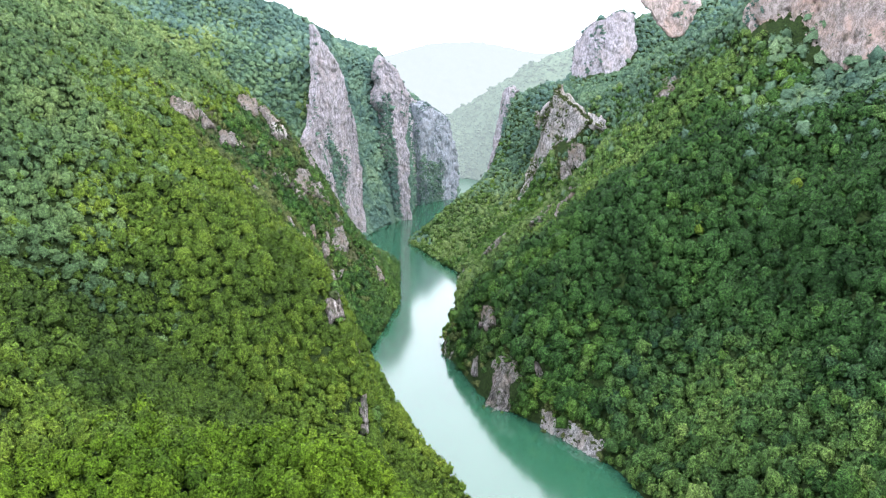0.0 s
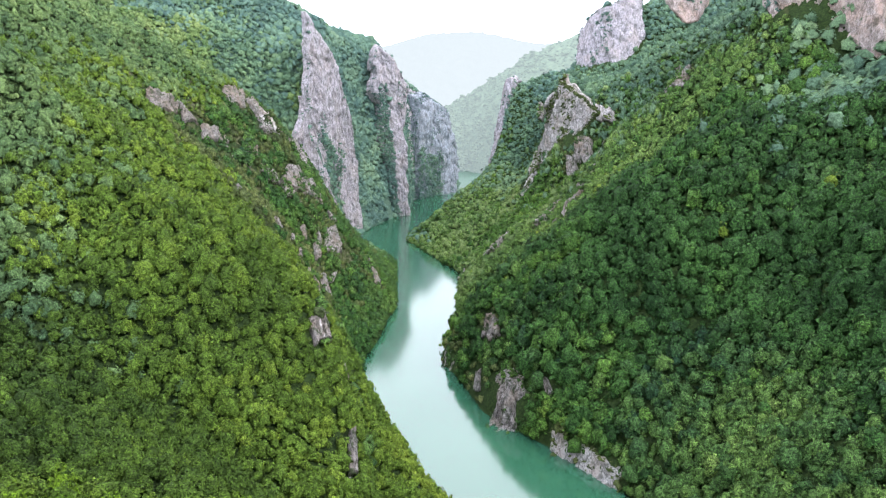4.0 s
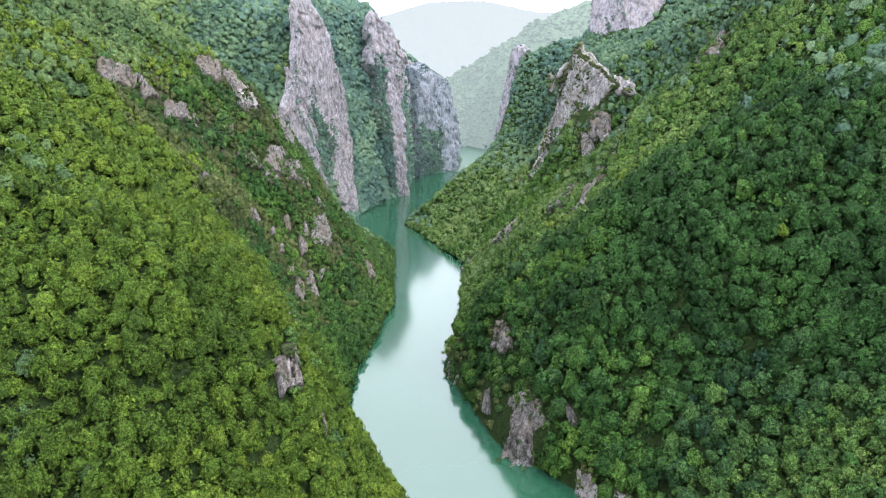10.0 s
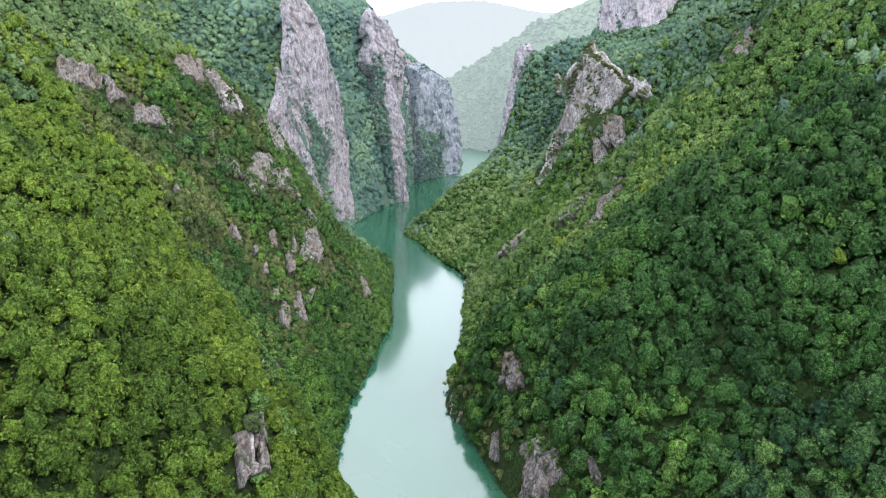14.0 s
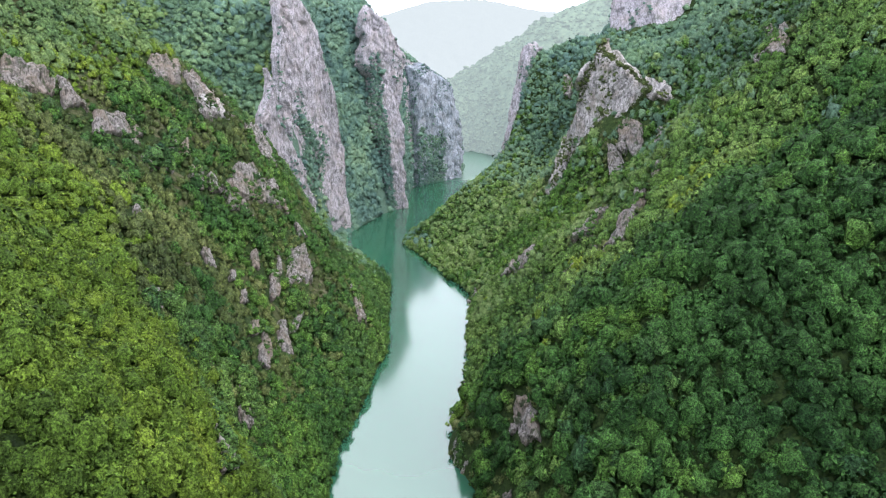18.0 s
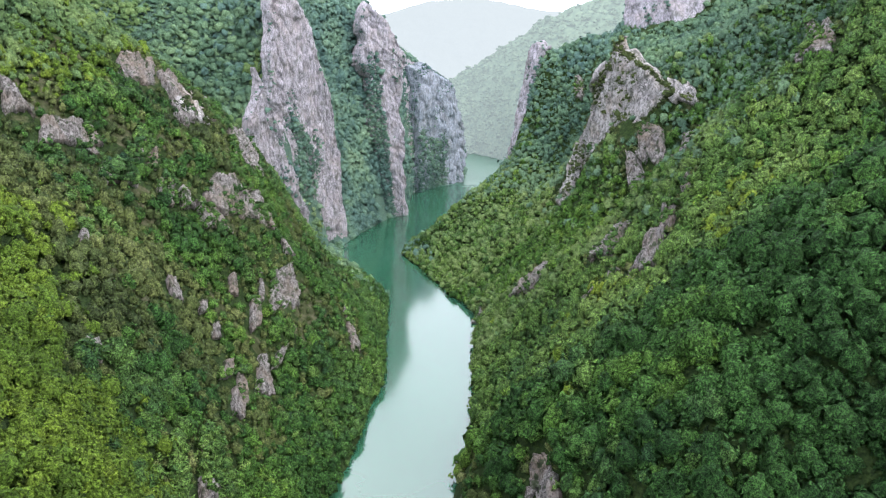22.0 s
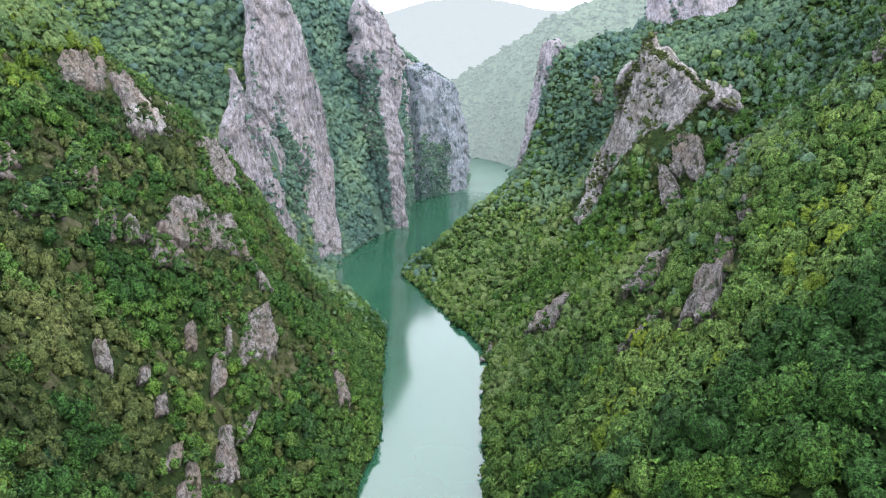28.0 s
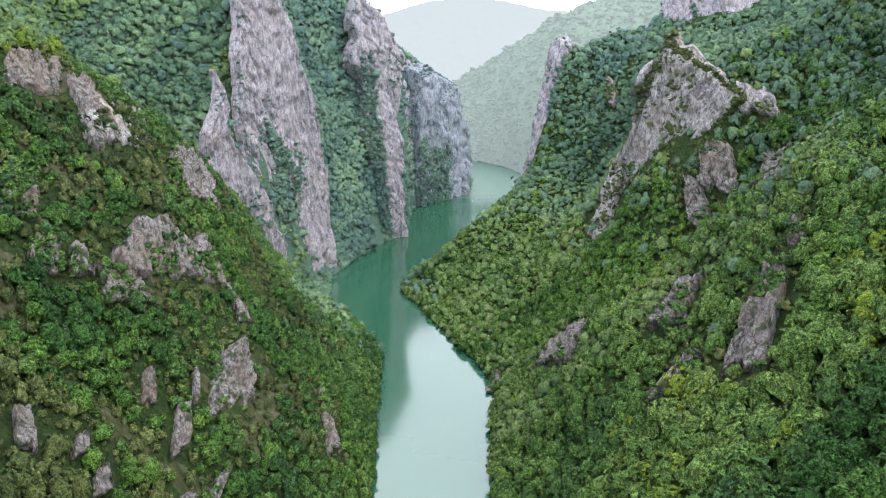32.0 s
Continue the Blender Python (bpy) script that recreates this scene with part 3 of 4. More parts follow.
def cliff(label, foot, top, depth=5.0, material_=None, cell=2.4, seed=0, cracks=1.0, shrubs=0.1, green=None, ragged=1.6, sink=1.5):
    """A fluted rock wall between a foot line and a top line (both run left to right as seen from the river), closed behind."""
    length = np.linalg.norm(np.diff(np.array(foot, float), axis=0), axis=1).sum() + np.linalg.norm(np.diff(np.array(top, float), axis=0), axis=1).sum()
    tall = np.linalg.norm(line(top, 9) - line(foot, 9), axis=1).mean()
    cell = 0.7 * cell
    nu, nv = int(np.clip(length / 2 / cell, 8, 150)), int(np.clip(tall / cell, 8, 190))
    f, t = line(foot, nu), line(top, nu)
    span = np.linspace(-0.08, 1.02, nv)
    v = span[None, :, None]
    g = f[:, None] * (1 - v) + t[:, None] * v
    out = np.cross(np.gradient(g, axis=0), np.gradient(g, axis=1))
    out /= np.maximum(np.linalg.norm(out, axis=-1, keepdims=True), 1e-6)
    side_way = np.cross(np.array([0, 0, 1.0]), out)
    z = g[..., 2]
    u = np.linalg.norm((f - f[0])[:, :2], axis=1)[:, None] + 0 * z
    # a ragged outline: the sheet is pulled about within its own plane
    wide = max(length / 2, 4.0)
    g = g + side_way * (0.09 * wide * fbm(u / wide * 0.6, z / (0.5 * tall + 8), 7.7, octaves=5, seed=seed + 70))[..., None]
    g[..., 2] += 0.10 * tall * fbm(u / wide * 3.2, 0.2 * z / tall, 3.3, octaves=4, seed=seed + 71) * smooth(0.5, 1.0, span)[None, :]
    x, y, z = g[..., 0], g[..., 1], g[..., 2]
    slant = np.abs(fbm((u + 0.45 * z) / (1.6 * depth), (z - 0.45 * u) / (6.0 * depth), 6.1, octaves=4, seed=seed + 75))
    flute = 1 - 1.7 * np.abs(fbm(u / (2.0 * depth) + z / 160, z / 120, 1.7, octaves=3, seed=seed + 60)) ** 0.8 - 1.3 * np.abs(fbm(u / (0.7 * depth) - z / 90, z / 40, 4.2, octaves=4, seed=seed + 66)) ** 0.8
    block = fbm(x / (2.6 * depth), y / (2.6 * depth), z / (4.5 * depth), octaves=6, seed=seed + 61) + 0.22 * fbm(x / 2.4, y / 2.4, z / 5.5, octaves=2, seed=seed + 63)
    # joints: columns and blocks that stand forward or back of each other
    shifted = u + 0.6 * depth * fbm(z / (4 * depth), u / (8 * depth), 2.2, octaves=3, seed=seed + 72)
    blocks = 0.0
    for wide_, tall_, amount_ in ((2.1 * depth, 5.0 * depth, 0.7), (0.8 * depth + 0.5, 2.0 * depth, 0.6), (0.35 * depth + 0.4, 0.9 * depth, 0.4)):
        column = np.floor(shifted / wide_).astype(np.int64)
        level = np.floor((z + tall_ * hash3(column, column * 0, column * 0, seed + 5)) / tall_ + 0.35 * fbm(u / wide_, z / tall_, 5.5, octaves=2, seed=seed + 73)).astype(np.int64)
        blocks = blocks + amount_ * (hash3(column, level, level * 0 + 3, seed + 9) - 0.5)
        gap = np.abs(shifted / wide_ - np.round(shifted / wide_)) * wide_
        blocks = blocks - 0.5 * amount_ * np.exp(-gap / (0.25 * depth)) * (hash3(np.round(shifted / wide_).astype(np.int64), level, level * 0 + 8, seed + 4) > 0.35)
    push = depth * (0.2 * flute * cracks + 0.3 * block + 0.55 * blocks + 0.35 - 0.55 * np.exp(-slant / 0.04))
    # the rock fades into the wooded slope along a ragged line
    across = np.linspace(0, 1, nu)
    inward = np.minimum(np.minimum(across, 1 - across)[:, None] * wide, ((1.02 - span) * tall)[None, :]) / (0.06 * wide + 1.5)
    inward = inward + ragged * (fbm(u / 11, z / 19, 2.9, octaves=4, seed=seed + 77) - 0.35)
    rim = np.minimum(smooth(0, 0.7, inward), (smooth(0, 0.06, across) * smooth(1, 0.94, across))[:, None])
    g = g + out * (push * (0.35 + 0.65 * rim) - depth * sink * (1 - rim))[..., None]
    me = rock_solid("cliff", g, rim, grid_faces(nu, nv, flip=True), out.reshape(-1, 3) * np.array([1, 1, 0]) * depth, material_ or MAT_ROCK)
    ob = tagged(new("cliff", me), label, "cliff", group="limestone cliffs of the gorge")
    CLIFF_SHEETS.append((g, out, rim, shrubs, material_ or MAT_ROCK, green))
    return ob


def surface(x, y):
    """Height of the slope at a place in plan."""
    out = np.zeros_like(x)
    for side in (left, right):
        away = (x - side.bank(y)) * side.sign
        out = np.where(away > 0, np.maximum(out, side.ground(y, np.maximum(away, 0))[1]), out)
    return out


CRAG_WORDS = ("weathered grey limestone crag among the trees", "pale limestone rib with tufts of scrub", "broken limestone face half hidden by bushes", "cracked grey limestone ledge on the wooded slope")


def crag(x, y, z, x2, y2, z2, wide, depth=None, mat=None, shrubs=0.45):
    """Bare rock that breaks out of the slope, from its foot to its top: a cracked, stepped face with an uneven outline, rooted in the ground."""
    r = np.random.default_rng(int(abs(x) * 7 + y * 13 + z * 3))
    seed = int(r.integers(900))
    foot, top = np.array([x, y, z], float), np.array([x2, y2, z2], float)
    tall = max(np.linalg.norm(top - foot), 3.0)
    wide, clear = (wide * (1.15 if wide > 7 or x > 0 else 0.85), 4.4 if x > 0 else 3.2) if z > 28 else (wide * 0.9, 2.4)
    depth = depth or float(np.clip(0.16 * min(wide, tall) + 0.7, 1.1, 3.6))
    rise = top - foot
    away = np.array([x - 0.0, 0.55 * abs(x) + 30.0, 0.0])
    across = np.array([away[1], -away[0], 0.0]) / np.linalg.norm(away)
    out = np.cross(across, rise)
    out /= np.linalg.norm(out)
    if out[1] > 0:
        out = -out
    cell = float(np.clip(min(wide, tall) / 22, 0.4, 1.1))
    nu, nv = int(np.clip(1.7 * wide / cell, 14, 90)), int(np.clip(1.5 * tall / cell, 14, 110))
    a = np.linspace(-0.85, 0.85, nu)[:, None] + np.zeros((1, nv))
    v = np.linspace(-0.25, 1.25, nv)[None, :] + np.zeros((nu, 1))
    g = foot + v[..., None] * rise + (a * wide)[..., None] * across
    for _ in range(5):
        high = g[..., 2] - surface(g[..., 0], g[..., 1])
        g = g - out * np.clip(high * max(out[2], 0.25), -3, 3)[..., None]
    drift = np.linalg.norm(g - (foot + v[..., None] * rise + (a * wide)[..., None] * across), axis=-1)
    u, h = a * wide, v * tall
    # the outline: broad at the foot, broken into ribs and gaps
    lean = r.uniform(-0.2, 0.2)
    reach = 1 - np.maximum(np.abs(2 * (a - lean * (v - 0.5))) * (0.85 + 0.5 * np.clip(v, 0, 1) ** 2), np.abs(2 * v - 1)) ** 2
    ribs = fbm(u / (0.22 * wide + 1.0), h / (0.9 * tall + 3), 1.3, octaves=3, seed=seed) + 0.45 * fbm(u / 2.2, h / 4.0, 5.3, octaves=3, seed=seed + 8)
    shown = smooth(0.0, 0.22, reach + 1.25 * ribs + 0.40 - 0.03 * np.maximum(drift - 8, 0))
    # joints and steps
    bent = u + 0.8 * depth * fbm(h / (3 * depth), u / (6 * depth), 2.2, octaves=3, seed=seed + 1)
    steps = 0.0
    for w_, t_, amount in ((1.7 * depth, 4.2 * depth, 0.8), (0.75 * depth + 0.3, 1.9 * depth, 0.55), (0.4 * depth + 0.2, 0.9 * depth, 0.3)):
        column = np.floor(bent / w_).astype(np.int64)
        level = np.floor((h + t_ * hash3(column, column * 0, column * 0, seed + 5)) / t_).astype(np.int64)
        steps = steps + amount * (hash3(column, level, level * 0 + 3, seed + 9) - 0.5)
        gap = np.abs(bent / w_ - np.round(bent / w_)) * w_
        steps = steps - 0.45 * amount * np.exp(-gap / (0.22 * depth))
    slant = np.abs(fbm((u + 0.5 * h) / (1.5 * depth), (h - 0.5 * u) / (5 * depth), 4.4, octaves=4, seed=seed + 3))
    relief = 0.5 * fbm(u / (2.2 * depth), h / (3.5 * depth), 3.1, octaves=5, seed=seed + 2) + steps - 0.5 * np.exp(-slant / 0.06)
    bulge = -3.0 * (1 - shown) + shown * (clear + depth * (0.3 + 0.85 * relief + 0.6 * (np.clip(v, 0, 1) - 0.4)))
    g = g + out * bulge[..., None]
    mat = mat or (MAT_ROCK_PALE if r.random() < 0.08 else MAT_ROCK)
    me = rock_solid("rock_outcrop", g, shown, grid_faces(nu, nv, flip=np.cross(across, rise) @ out > 0), out * 3.0 + np.array([0, 0, 1.0]), mat)
    ob = new("rock_outcrop", me)
    tagged(ob, CRAG_WORDS[int(r.integers(4))], "rock", "rock outcrops on the slopes")
    CLIFF_SHEETS.append((g, np.broadcast_to(out, g.shape), shown, shrubs, mat, None))
    return ob


CLIFF_SHEETS = []
cliff("tall pale grey limestone pinnacle rising from the river", [(-145, 746, 92), (-138, 758, 52), (-128, 776, 8), (-121, 789, -1), (-108, 814, -1), (-95, 841, -1)],
      [(-145, 748, 174), (-141, 755, 210), (-136, 765, 248), (-129, 777, 231), (-118, 797, 192), (-109, 815, 124)], 6, MAT_ROCK_FAR, 1.9, 1, shrubs=0.12, green=(0.36, 0.64, 0.18, 0.5), ragged=0.5, sink=0.4)
cliff("sheer grey limestone wall with a sharp edge over the water", [(-70, 930, 2), (-62, 936, -1), (-53, 942, -1), (-44, 947, -1)],
      [(-100, 912, 204), (-82, 922, 226), (-60, 937, 200), (-41, 949, 164)], 5, MAT_ROCK_FAR, 2.0, 2, shrubs=0.1, green=(-0.2, 0.36, -0.2, 0.72), ragged=2.4)
cliff("dark grey limestone wall dropping into the river bend", [(-46, 1088, 0), (-30, 1108, 0), (-3, 1147, 0), (18, 1175, 0), (30, 1196, 0)],
      [(-44, 1098, 165), (-24, 1116, 165), (2, 1156, 146), (18, 1184, 108), (28, 1206, 66)], 9, MAT_ROCK_GREY, 2.4, 3, cracks=1.5, shrubs=0.05, green=(0.0, 0.5, 0.0, 0.45), ragged=0.6)
cliff("narrow pale limestone edge on the wooded nose", [(54, 826, 82), (58, 810, 84), (66, 799, 92)], [(73, 832, 172), (76, 818, 180), (85, 808, 180)], 4, MAT_ROCK_FAR, 1.8, 5, shrubs=0.15, green=(0.8, 1.1, -0.2, 0.8))
cliff("grey limestone cap of the mountain top", [(150, 815, 199), (163, 784, 195), (185, 770, 197), (203, 772, 205), (222, 785, 223)], [(157, 830, 236), (168, 808, 254), (190, 796, 266), (206, 796, 270), (224, 806, 270)], 4, MAT_ROCK_FAR, 2.0, 6, shrubs=0.2, ragged=0.5, sink=0.8)
cliff("bare pinkish limestone scar high on the slope", [(162, 576, 250), (174, 568, 234), (184, 562, 218), (192, 560, 220), (198, 560, 230), (203, 560, 244)], [(160, 592, 262), (172, 588, 266), (184, 584, 268), (196, 580, 268), (204, 578, 264), (208, 578, 258)], 3.2, MAT_ROCK_PINK, 2.2, 7, shrubs=0.1, ragged=0.5, sink=0.8)
cliff("long pinkish grey limestone wall crowning the slope", [(228, 530, 231), (238, 520, 212), (254, 505, 209), (261, 490, 193), (271, 470, 182), (277, 460, 178), (284, 450, 179), (292, 440, 183), (330, 425, 196)],
      [(240, 540, 285), (262, 508, 282), (290, 474, 272), (314, 458, 268), (355, 448, 275)], 6, MAT_ROCK_PINK, 2.4, 8, shrubs=0.2, ragged=0.5, sink=0.8)
cliff("grey limestone bank undercut by the river", [(21, 358, -1), (25, 349, -1), (32, 334, -1), (41, 330, -1)], [(27, 362, 17), (32, 353, 23), (39, 341, 24), (46, 336, 17)], 2.4, MAT_ROCK, 1.3, 12, shrubs=0.5)
cliff("dark limestone point jutting into the river", [(5, 436, -1), (-2, 417, -1), (8, 398, -1)], [(11, 436, 12), (6, 419, 15), (15, 402, 13)], 2, MAT_ROCK, 1.2, 14, shrubs=0.4)
cliff("jagged grey limestone buttress at the foot of the pinnacle", [(-141, 655, 88), (-134, 669, 60), (-126, 685, 42), (-117, 703, 24), (-106, 726, 6)],
      [(-136, 666, 122), (-130, 677, 164), (-126, 687, 118), (-117, 704, 86), (-109, 719, 48)], 4.5, MAT_ROCK_FAR, 1.5, 16, shrubs=0.25, ragged=0.6, sink=0.4)
cliff("low grey limestone rock at the waterline", [(-86, 902, -1), (-76, 912, -1), (-66, 930, -1)], [(-90, 908, 34), (-80, 918, 38), (-72, 934, 24)], 3, MAT_ROCK_FAR, 2.2, 17, shrubs=0.3)
cliff("white limestone bank at the water's edge", [(46, 318, -1), (51, 310, -1), (56, 303, -1), (61, 296, -1), (67, 287, -1), (74, 276, -1)], [(49, 322, 11), (55, 315, 14), (60, 308, 15), (66, 300, 14), (72, 291, 11), (78, 280, 7)], 1.7, MAT_ROCK_PALE, 0.8, 13, cracks=1.7, shrubs=0.12)
cliff("slanting grey limestone rib with a broken face beside it", [(79, 715, 48), (88, 692, 62), (98, 664, 92), (109, 645, 118), (125, 628, 122)],
      [(104, 668, 150), (112, 658, 178), (121, 648, 170), (132, 636, 160), (143, 624, 146)], 4.0, MAT_ROCK_PALE, 1.2, 4, shrubs=0.03, green=(0.6, 1.1, -0.2, 0.22), ragged=0.7, sink=1.2)
crag(124, 614, 105, 128, 625, 122, 12)
crag(115, 608, 90, 115, 621, 107, 7)
crag(83, 675, 69, 99, 690, 110, 13, mat=MAT_ROCK_PALE, shrubs=0.25)
crag(-156, 548, 155, -162, 559, 168, 16.1)
crag(-130, 483, 122, -133, 497, 134, 9.6)
crag(-135, 552, 135, -151, 569, 159, 10.9)
crag(-137, 578, 134, -142, 590, 148, 10.5)
crag(-122, 596, 104, -126, 618, 128, 24.7)
crag(-104, 527, 90, -110, 540, 106, 32.8)
crag(-107, 498, 92, -112, 502, 100, 11.9)
crag(-115, 488, 103, -118, 493, 110, 6.7)
crag(-98, 546, 82, -101, 556, 93, 7.0)
crag(-86, 543, 67, -93, 556, 82, 5.8)
crag(-80, 504, 52, -81, 522, 68, 13.6)
crag(-88, 493, 59, -90, 506, 71, 2.8)
crag(-86, 475, 52, -88, 484, 61, 6.4)
crag(-99, 428, 82, -102, 434, 88, 4.8)
crag(-95, 441, 72, -96, 444, 76, 4.2)
crag(-50, 523, 21, -52, 544, 41, 5.9)
crag(-91, 440, 62, -92, 444, 67, 5.2)
crag(-78, 471, 36, -75, 479, 42, 6.1)
crag(-96, 478, 66, -97, 484, 73, 4.9)
crag(-120, 478, 106, -123, 486, 115, 7.8)
crag(-114, 404, 109, -115, 413, 117, 6.3)
crag(-130, 461, 118, -133, 469, 127, 11.1)
crag(-143, 453, 134, -145, 459, 142, 15.4)
crag(-91, 356, 91, -93, 362, 95, 6.4)
crag(-68, 368, 45, -71, 382, 58, 10.3)
crag(-76, 414, 44, -77, 422, 52, 7.0)
crag(-77, 445, 38, -75, 458, 49, 6.8)
crag(-84, 427, 52, -84, 433, 57, 6.8)
crag(-70, 350, 56, -74, 361, 67, 5.0)
crag(-131, 490, 126, -133, 498, 135, 4.4)
crag(-52, 297, 75, -54, 309, 87, 4.2)
crag(-42, 253, 82, -44, 260, 90, 3.0)
crag(-42, 244, 80, -44, 250, 87, 4.0)
crag(-41, 266, 75, -42, 272, 81, 2.7)
crag(-77, 424, 43, -79, 433, 53, 5.8)
crag(-75, 450, 34, -78, 461, 46, 5.6)
crag(-35, 252, 62, -36, 258, 66, 2.0)
crag(-165, 432, 155, -168, 441, 166, 15.2)
crag(-156, 446, 146, -161, 456, 159, 7.5)
crag(-146, 464, 134, -149, 470, 141, 14.2)
crag(-134, 558, 135, -140, 569, 149, 16.6)
crag(-28, 218, 46, -29, 229, 57, 3.5)
crag(-40, 247, 79, -41, 253, 85, 2.2)
crag(-43, 247, 81, -44, 253, 86, 1.8)
crag(26, 385, 28, 25, 396, 40, 11.1)
crag(30, 337, -2, 34, 346, 17, 12.4)
crag(172, 535, 167, 178, 553, 189, 12.3)
crag(19, 367, 5, 19, 372, 14, 4.8)
crag(29, 381, 31, 30, 388, 38, 4.5)
crag(52, 328, 19, 51, 334, 25, 3.6)
crag(145, 628, 140, 147, 634, 151, 13.0)
crag(129, 580, 115, 136, 592, 130, 13.4)
crag(42, 579, 33, 52, 592, 49, 14.6)
crag(79, 538, 65, 87, 554, 83, 11.5)
crag(80, 480, 77, 98, 502, 104, 10.0)
crag(70, 503, 62, 75, 508, 69, 6.1)
crag(62, 502, 54, 68, 506, 61, 2.8)
crag(109, 767, 137, 111, 780, 152, 7.0)
crag(110, 514, 105, 113, 520, 110, 5.1)
crag(18, 611, 1, 17, 620, 10, 6.0)



# ---- trees ----
def icosphere(level):
    bm = bmesh.new()
    bmesh.ops.create_icosphere(bm, subdivisions=level, radius=1.0)
    v = np.array([p.co[:] for p in bm.verts])
    f = np.array([[p.index for p in q.verts] for q in bm.faces])
    bm.free()
    return v, f


SPHERES = {k: icosphere(k) for k in (1, 2, 3)}


def crown_shape(rng, level, lobes, sprays, spray, ragged=0.24, heart=1.0):
    """A leafy crown about 1 in radius, standing on 0: several billowing lobes grown together, and loose leaf sprays round the outline."""
    u, f = SPHERES[level]
    a = np.arange(lobes) * 2.4 + rng.uniform(0, 6.28)
    h = (np.arange(lobes) + 0.5) / lobes
    reach = 0.56 * np.sqrt(1 - (h * 0.95) ** 2) * rng.uniform(0.75, 1.2, lobes)
    c = np.stack([reach * np.cos(a), reach * np.sin(a), -0.25 + 0.85 * h + rng.uniform(-0.1, 0.1, lobes)], -1)
    r = rng.uniform(0.38, 0.6, lobes)

    def surface_at(way):
        along = way @ c.T
        inside = along**2 - (c**2).sum(1) + r**2
        return np.maximum(np.where(inside > 0, along + np.sqrt(np.maximum(inside, 0)), 0.3).max(1), 0.34)

    turn, _ = np.linalg.qr(rng.normal(size=(3, 3)))
    w = u @ turn
    v = w * (heart * surface_at(w) * rng.uniform(1 - ragged, 1 + ragged, len(w)))[:, None]
    seen = w[f].mean(1)[:, 2] > -0.35
    keep, inverse = np.unique(f[seen], return_inverse=True)
    v, f = v[keep], inverse.reshape(-1, 3)
    # leaf sprays on the boughs: each bough carries a cap of them, and those inside another bough are left out
    many = sprays * 4
    bough = rng.integers(0, lobes, many)
    n = rng.normal(size=(many, 3))
    n[:, 2] = np.abs(n[:, 2]) * 1.1 - 0.25
    n /= np.linalg.norm(n, axis=1, keepdims=True)
    centre = c[bough] + n * (r[bough] * rng.uniform(0.92, 1.12, many))[:, None]
    inside = (np.linalg.norm(centre[:, None] - c[None], axis=-1) < 0.88 * r[None]).any(1)
    pick = np.flatnonzero(~inside)[:sprays]
    centre, n, sprays = centre[pick], n[pick], len(pick)
    face = n + rng.normal(0, 0.35, (sprays, 3)) + np.array([0, 0, 0.45])
    face /= np.linalg.norm(face, axis=1, keepdims=True)
    s = np.cross(face, rng.normal(size=(sprays, 3)))
    s /= np.linalg.norm(s, axis=1, keepdims=True)
    t = np.cross(face, s)
    size = spray * rng.uniform(0.6, 1.4, (sprays, 1))
    quad = np.stack([centre + s * size - face * size * 0.35, centre + t * size * 0.62 + face * size * 0.15, centre - s * size * 0.9 - face * size * 0.3, centre - t * size * 0.62 + face * size * 0.1], 1)
    i = len(v) + np.arange(sprays)[:, None] * 4
    v, f = np.concatenate([v, quad.reshape(-1, 3)]), np.concatenate([f, i + [0, 1, 3], i + [1, 2, 3]])
    # shading follows the rounded boughs more than the single leaves
    core = v[:len(v) - 4 * sprays]
    soft = np.concatenate([core / np.linalg.norm(core, axis=1, keepdims=True), np.repeat(n * 0.75 + face * 0.25, 4, axis=0)])
    soft = soft + np.array([0, 0, 0.15])
    return v + np.array([0, 0, 0.75]), f, soft / np.linalg.norm(soft, axis=1, keepdims=True)


rng = np.random.default_rng(7)
CROWNS = {
    "near": [crown_shape(rng, 1, 11, 84, 0.16, 0.2, 0.87) for _ in range(24)],
    "mid": [crown_shape(rng, 1, 8, 26, 0.25, 0.24, 0.9) for _ in range(30)],
    "far": [crown_shape(rng, 1, 7, 16, 0.27, 0.28, 0.93) for _ in range(24)],
    "distant": [crown_shape(rng, 1, 6, 6, 0.32, 0.4, 0.95) for _ in range(24)],
    "coarse": [crown_shape(rng, 1, 5, 6, 0.32, 0.3) for _ in range(16)],
    "bush": [crown_shape(rng, 1, 3, 3, 0.42, 0.32) for _ in range(12)],
}


def plant(name, label, kind, places, radius, tall, tint, mat, group="", category="woodland"):
    """Many trees of one kind as one mesh of foliage."""
    if not len(places):
        return None
    shapes = CROWNS[kind]
    pick = rng.integers(0, len(shapes), len(places))
    turn = rng.uniform(0, 2 * math.pi, len(places))
    allv, allf, allt, alln, count = [], [], [], [], 0
    for s, (v, f, soft) in enumerate(shapes):
        w = np.flatnonzero(pick == s)
        if not len(w):
            continue
        co, si = np.cos(turn[w])[:, None], np.sin(turn[w])[:, None]
        x = (v[None, :, 0] * co - v[None, :, 1] * si) * radius[w, None]
        y = (v[None, :, 0] * si + v[None, :, 1] * co) * radius[w, None]
        z = v[None, :, 2] * tall[w, None]
        p = np.stack([x, y, z], -1) + places[w, None, :]
        allv.append(p.reshape(-1, 3))
        allf.append((f[None] + (count + np.arange(len(w)) * len(v))[:, None, None]).reshape(-1, 3))
        allt.append(np.repeat(tint[w], len(v)))
        alln.append(np.stack([soft[None, :, 0] * co - soft[None, :, 1] * si, soft[None, :, 0] * si + soft[None, :, 1] * co, np.broadcast_to(soft[None, :, 2], (len(w), len(v)))], -1).reshape(-1, 3))
        count += len(w) * len(v)
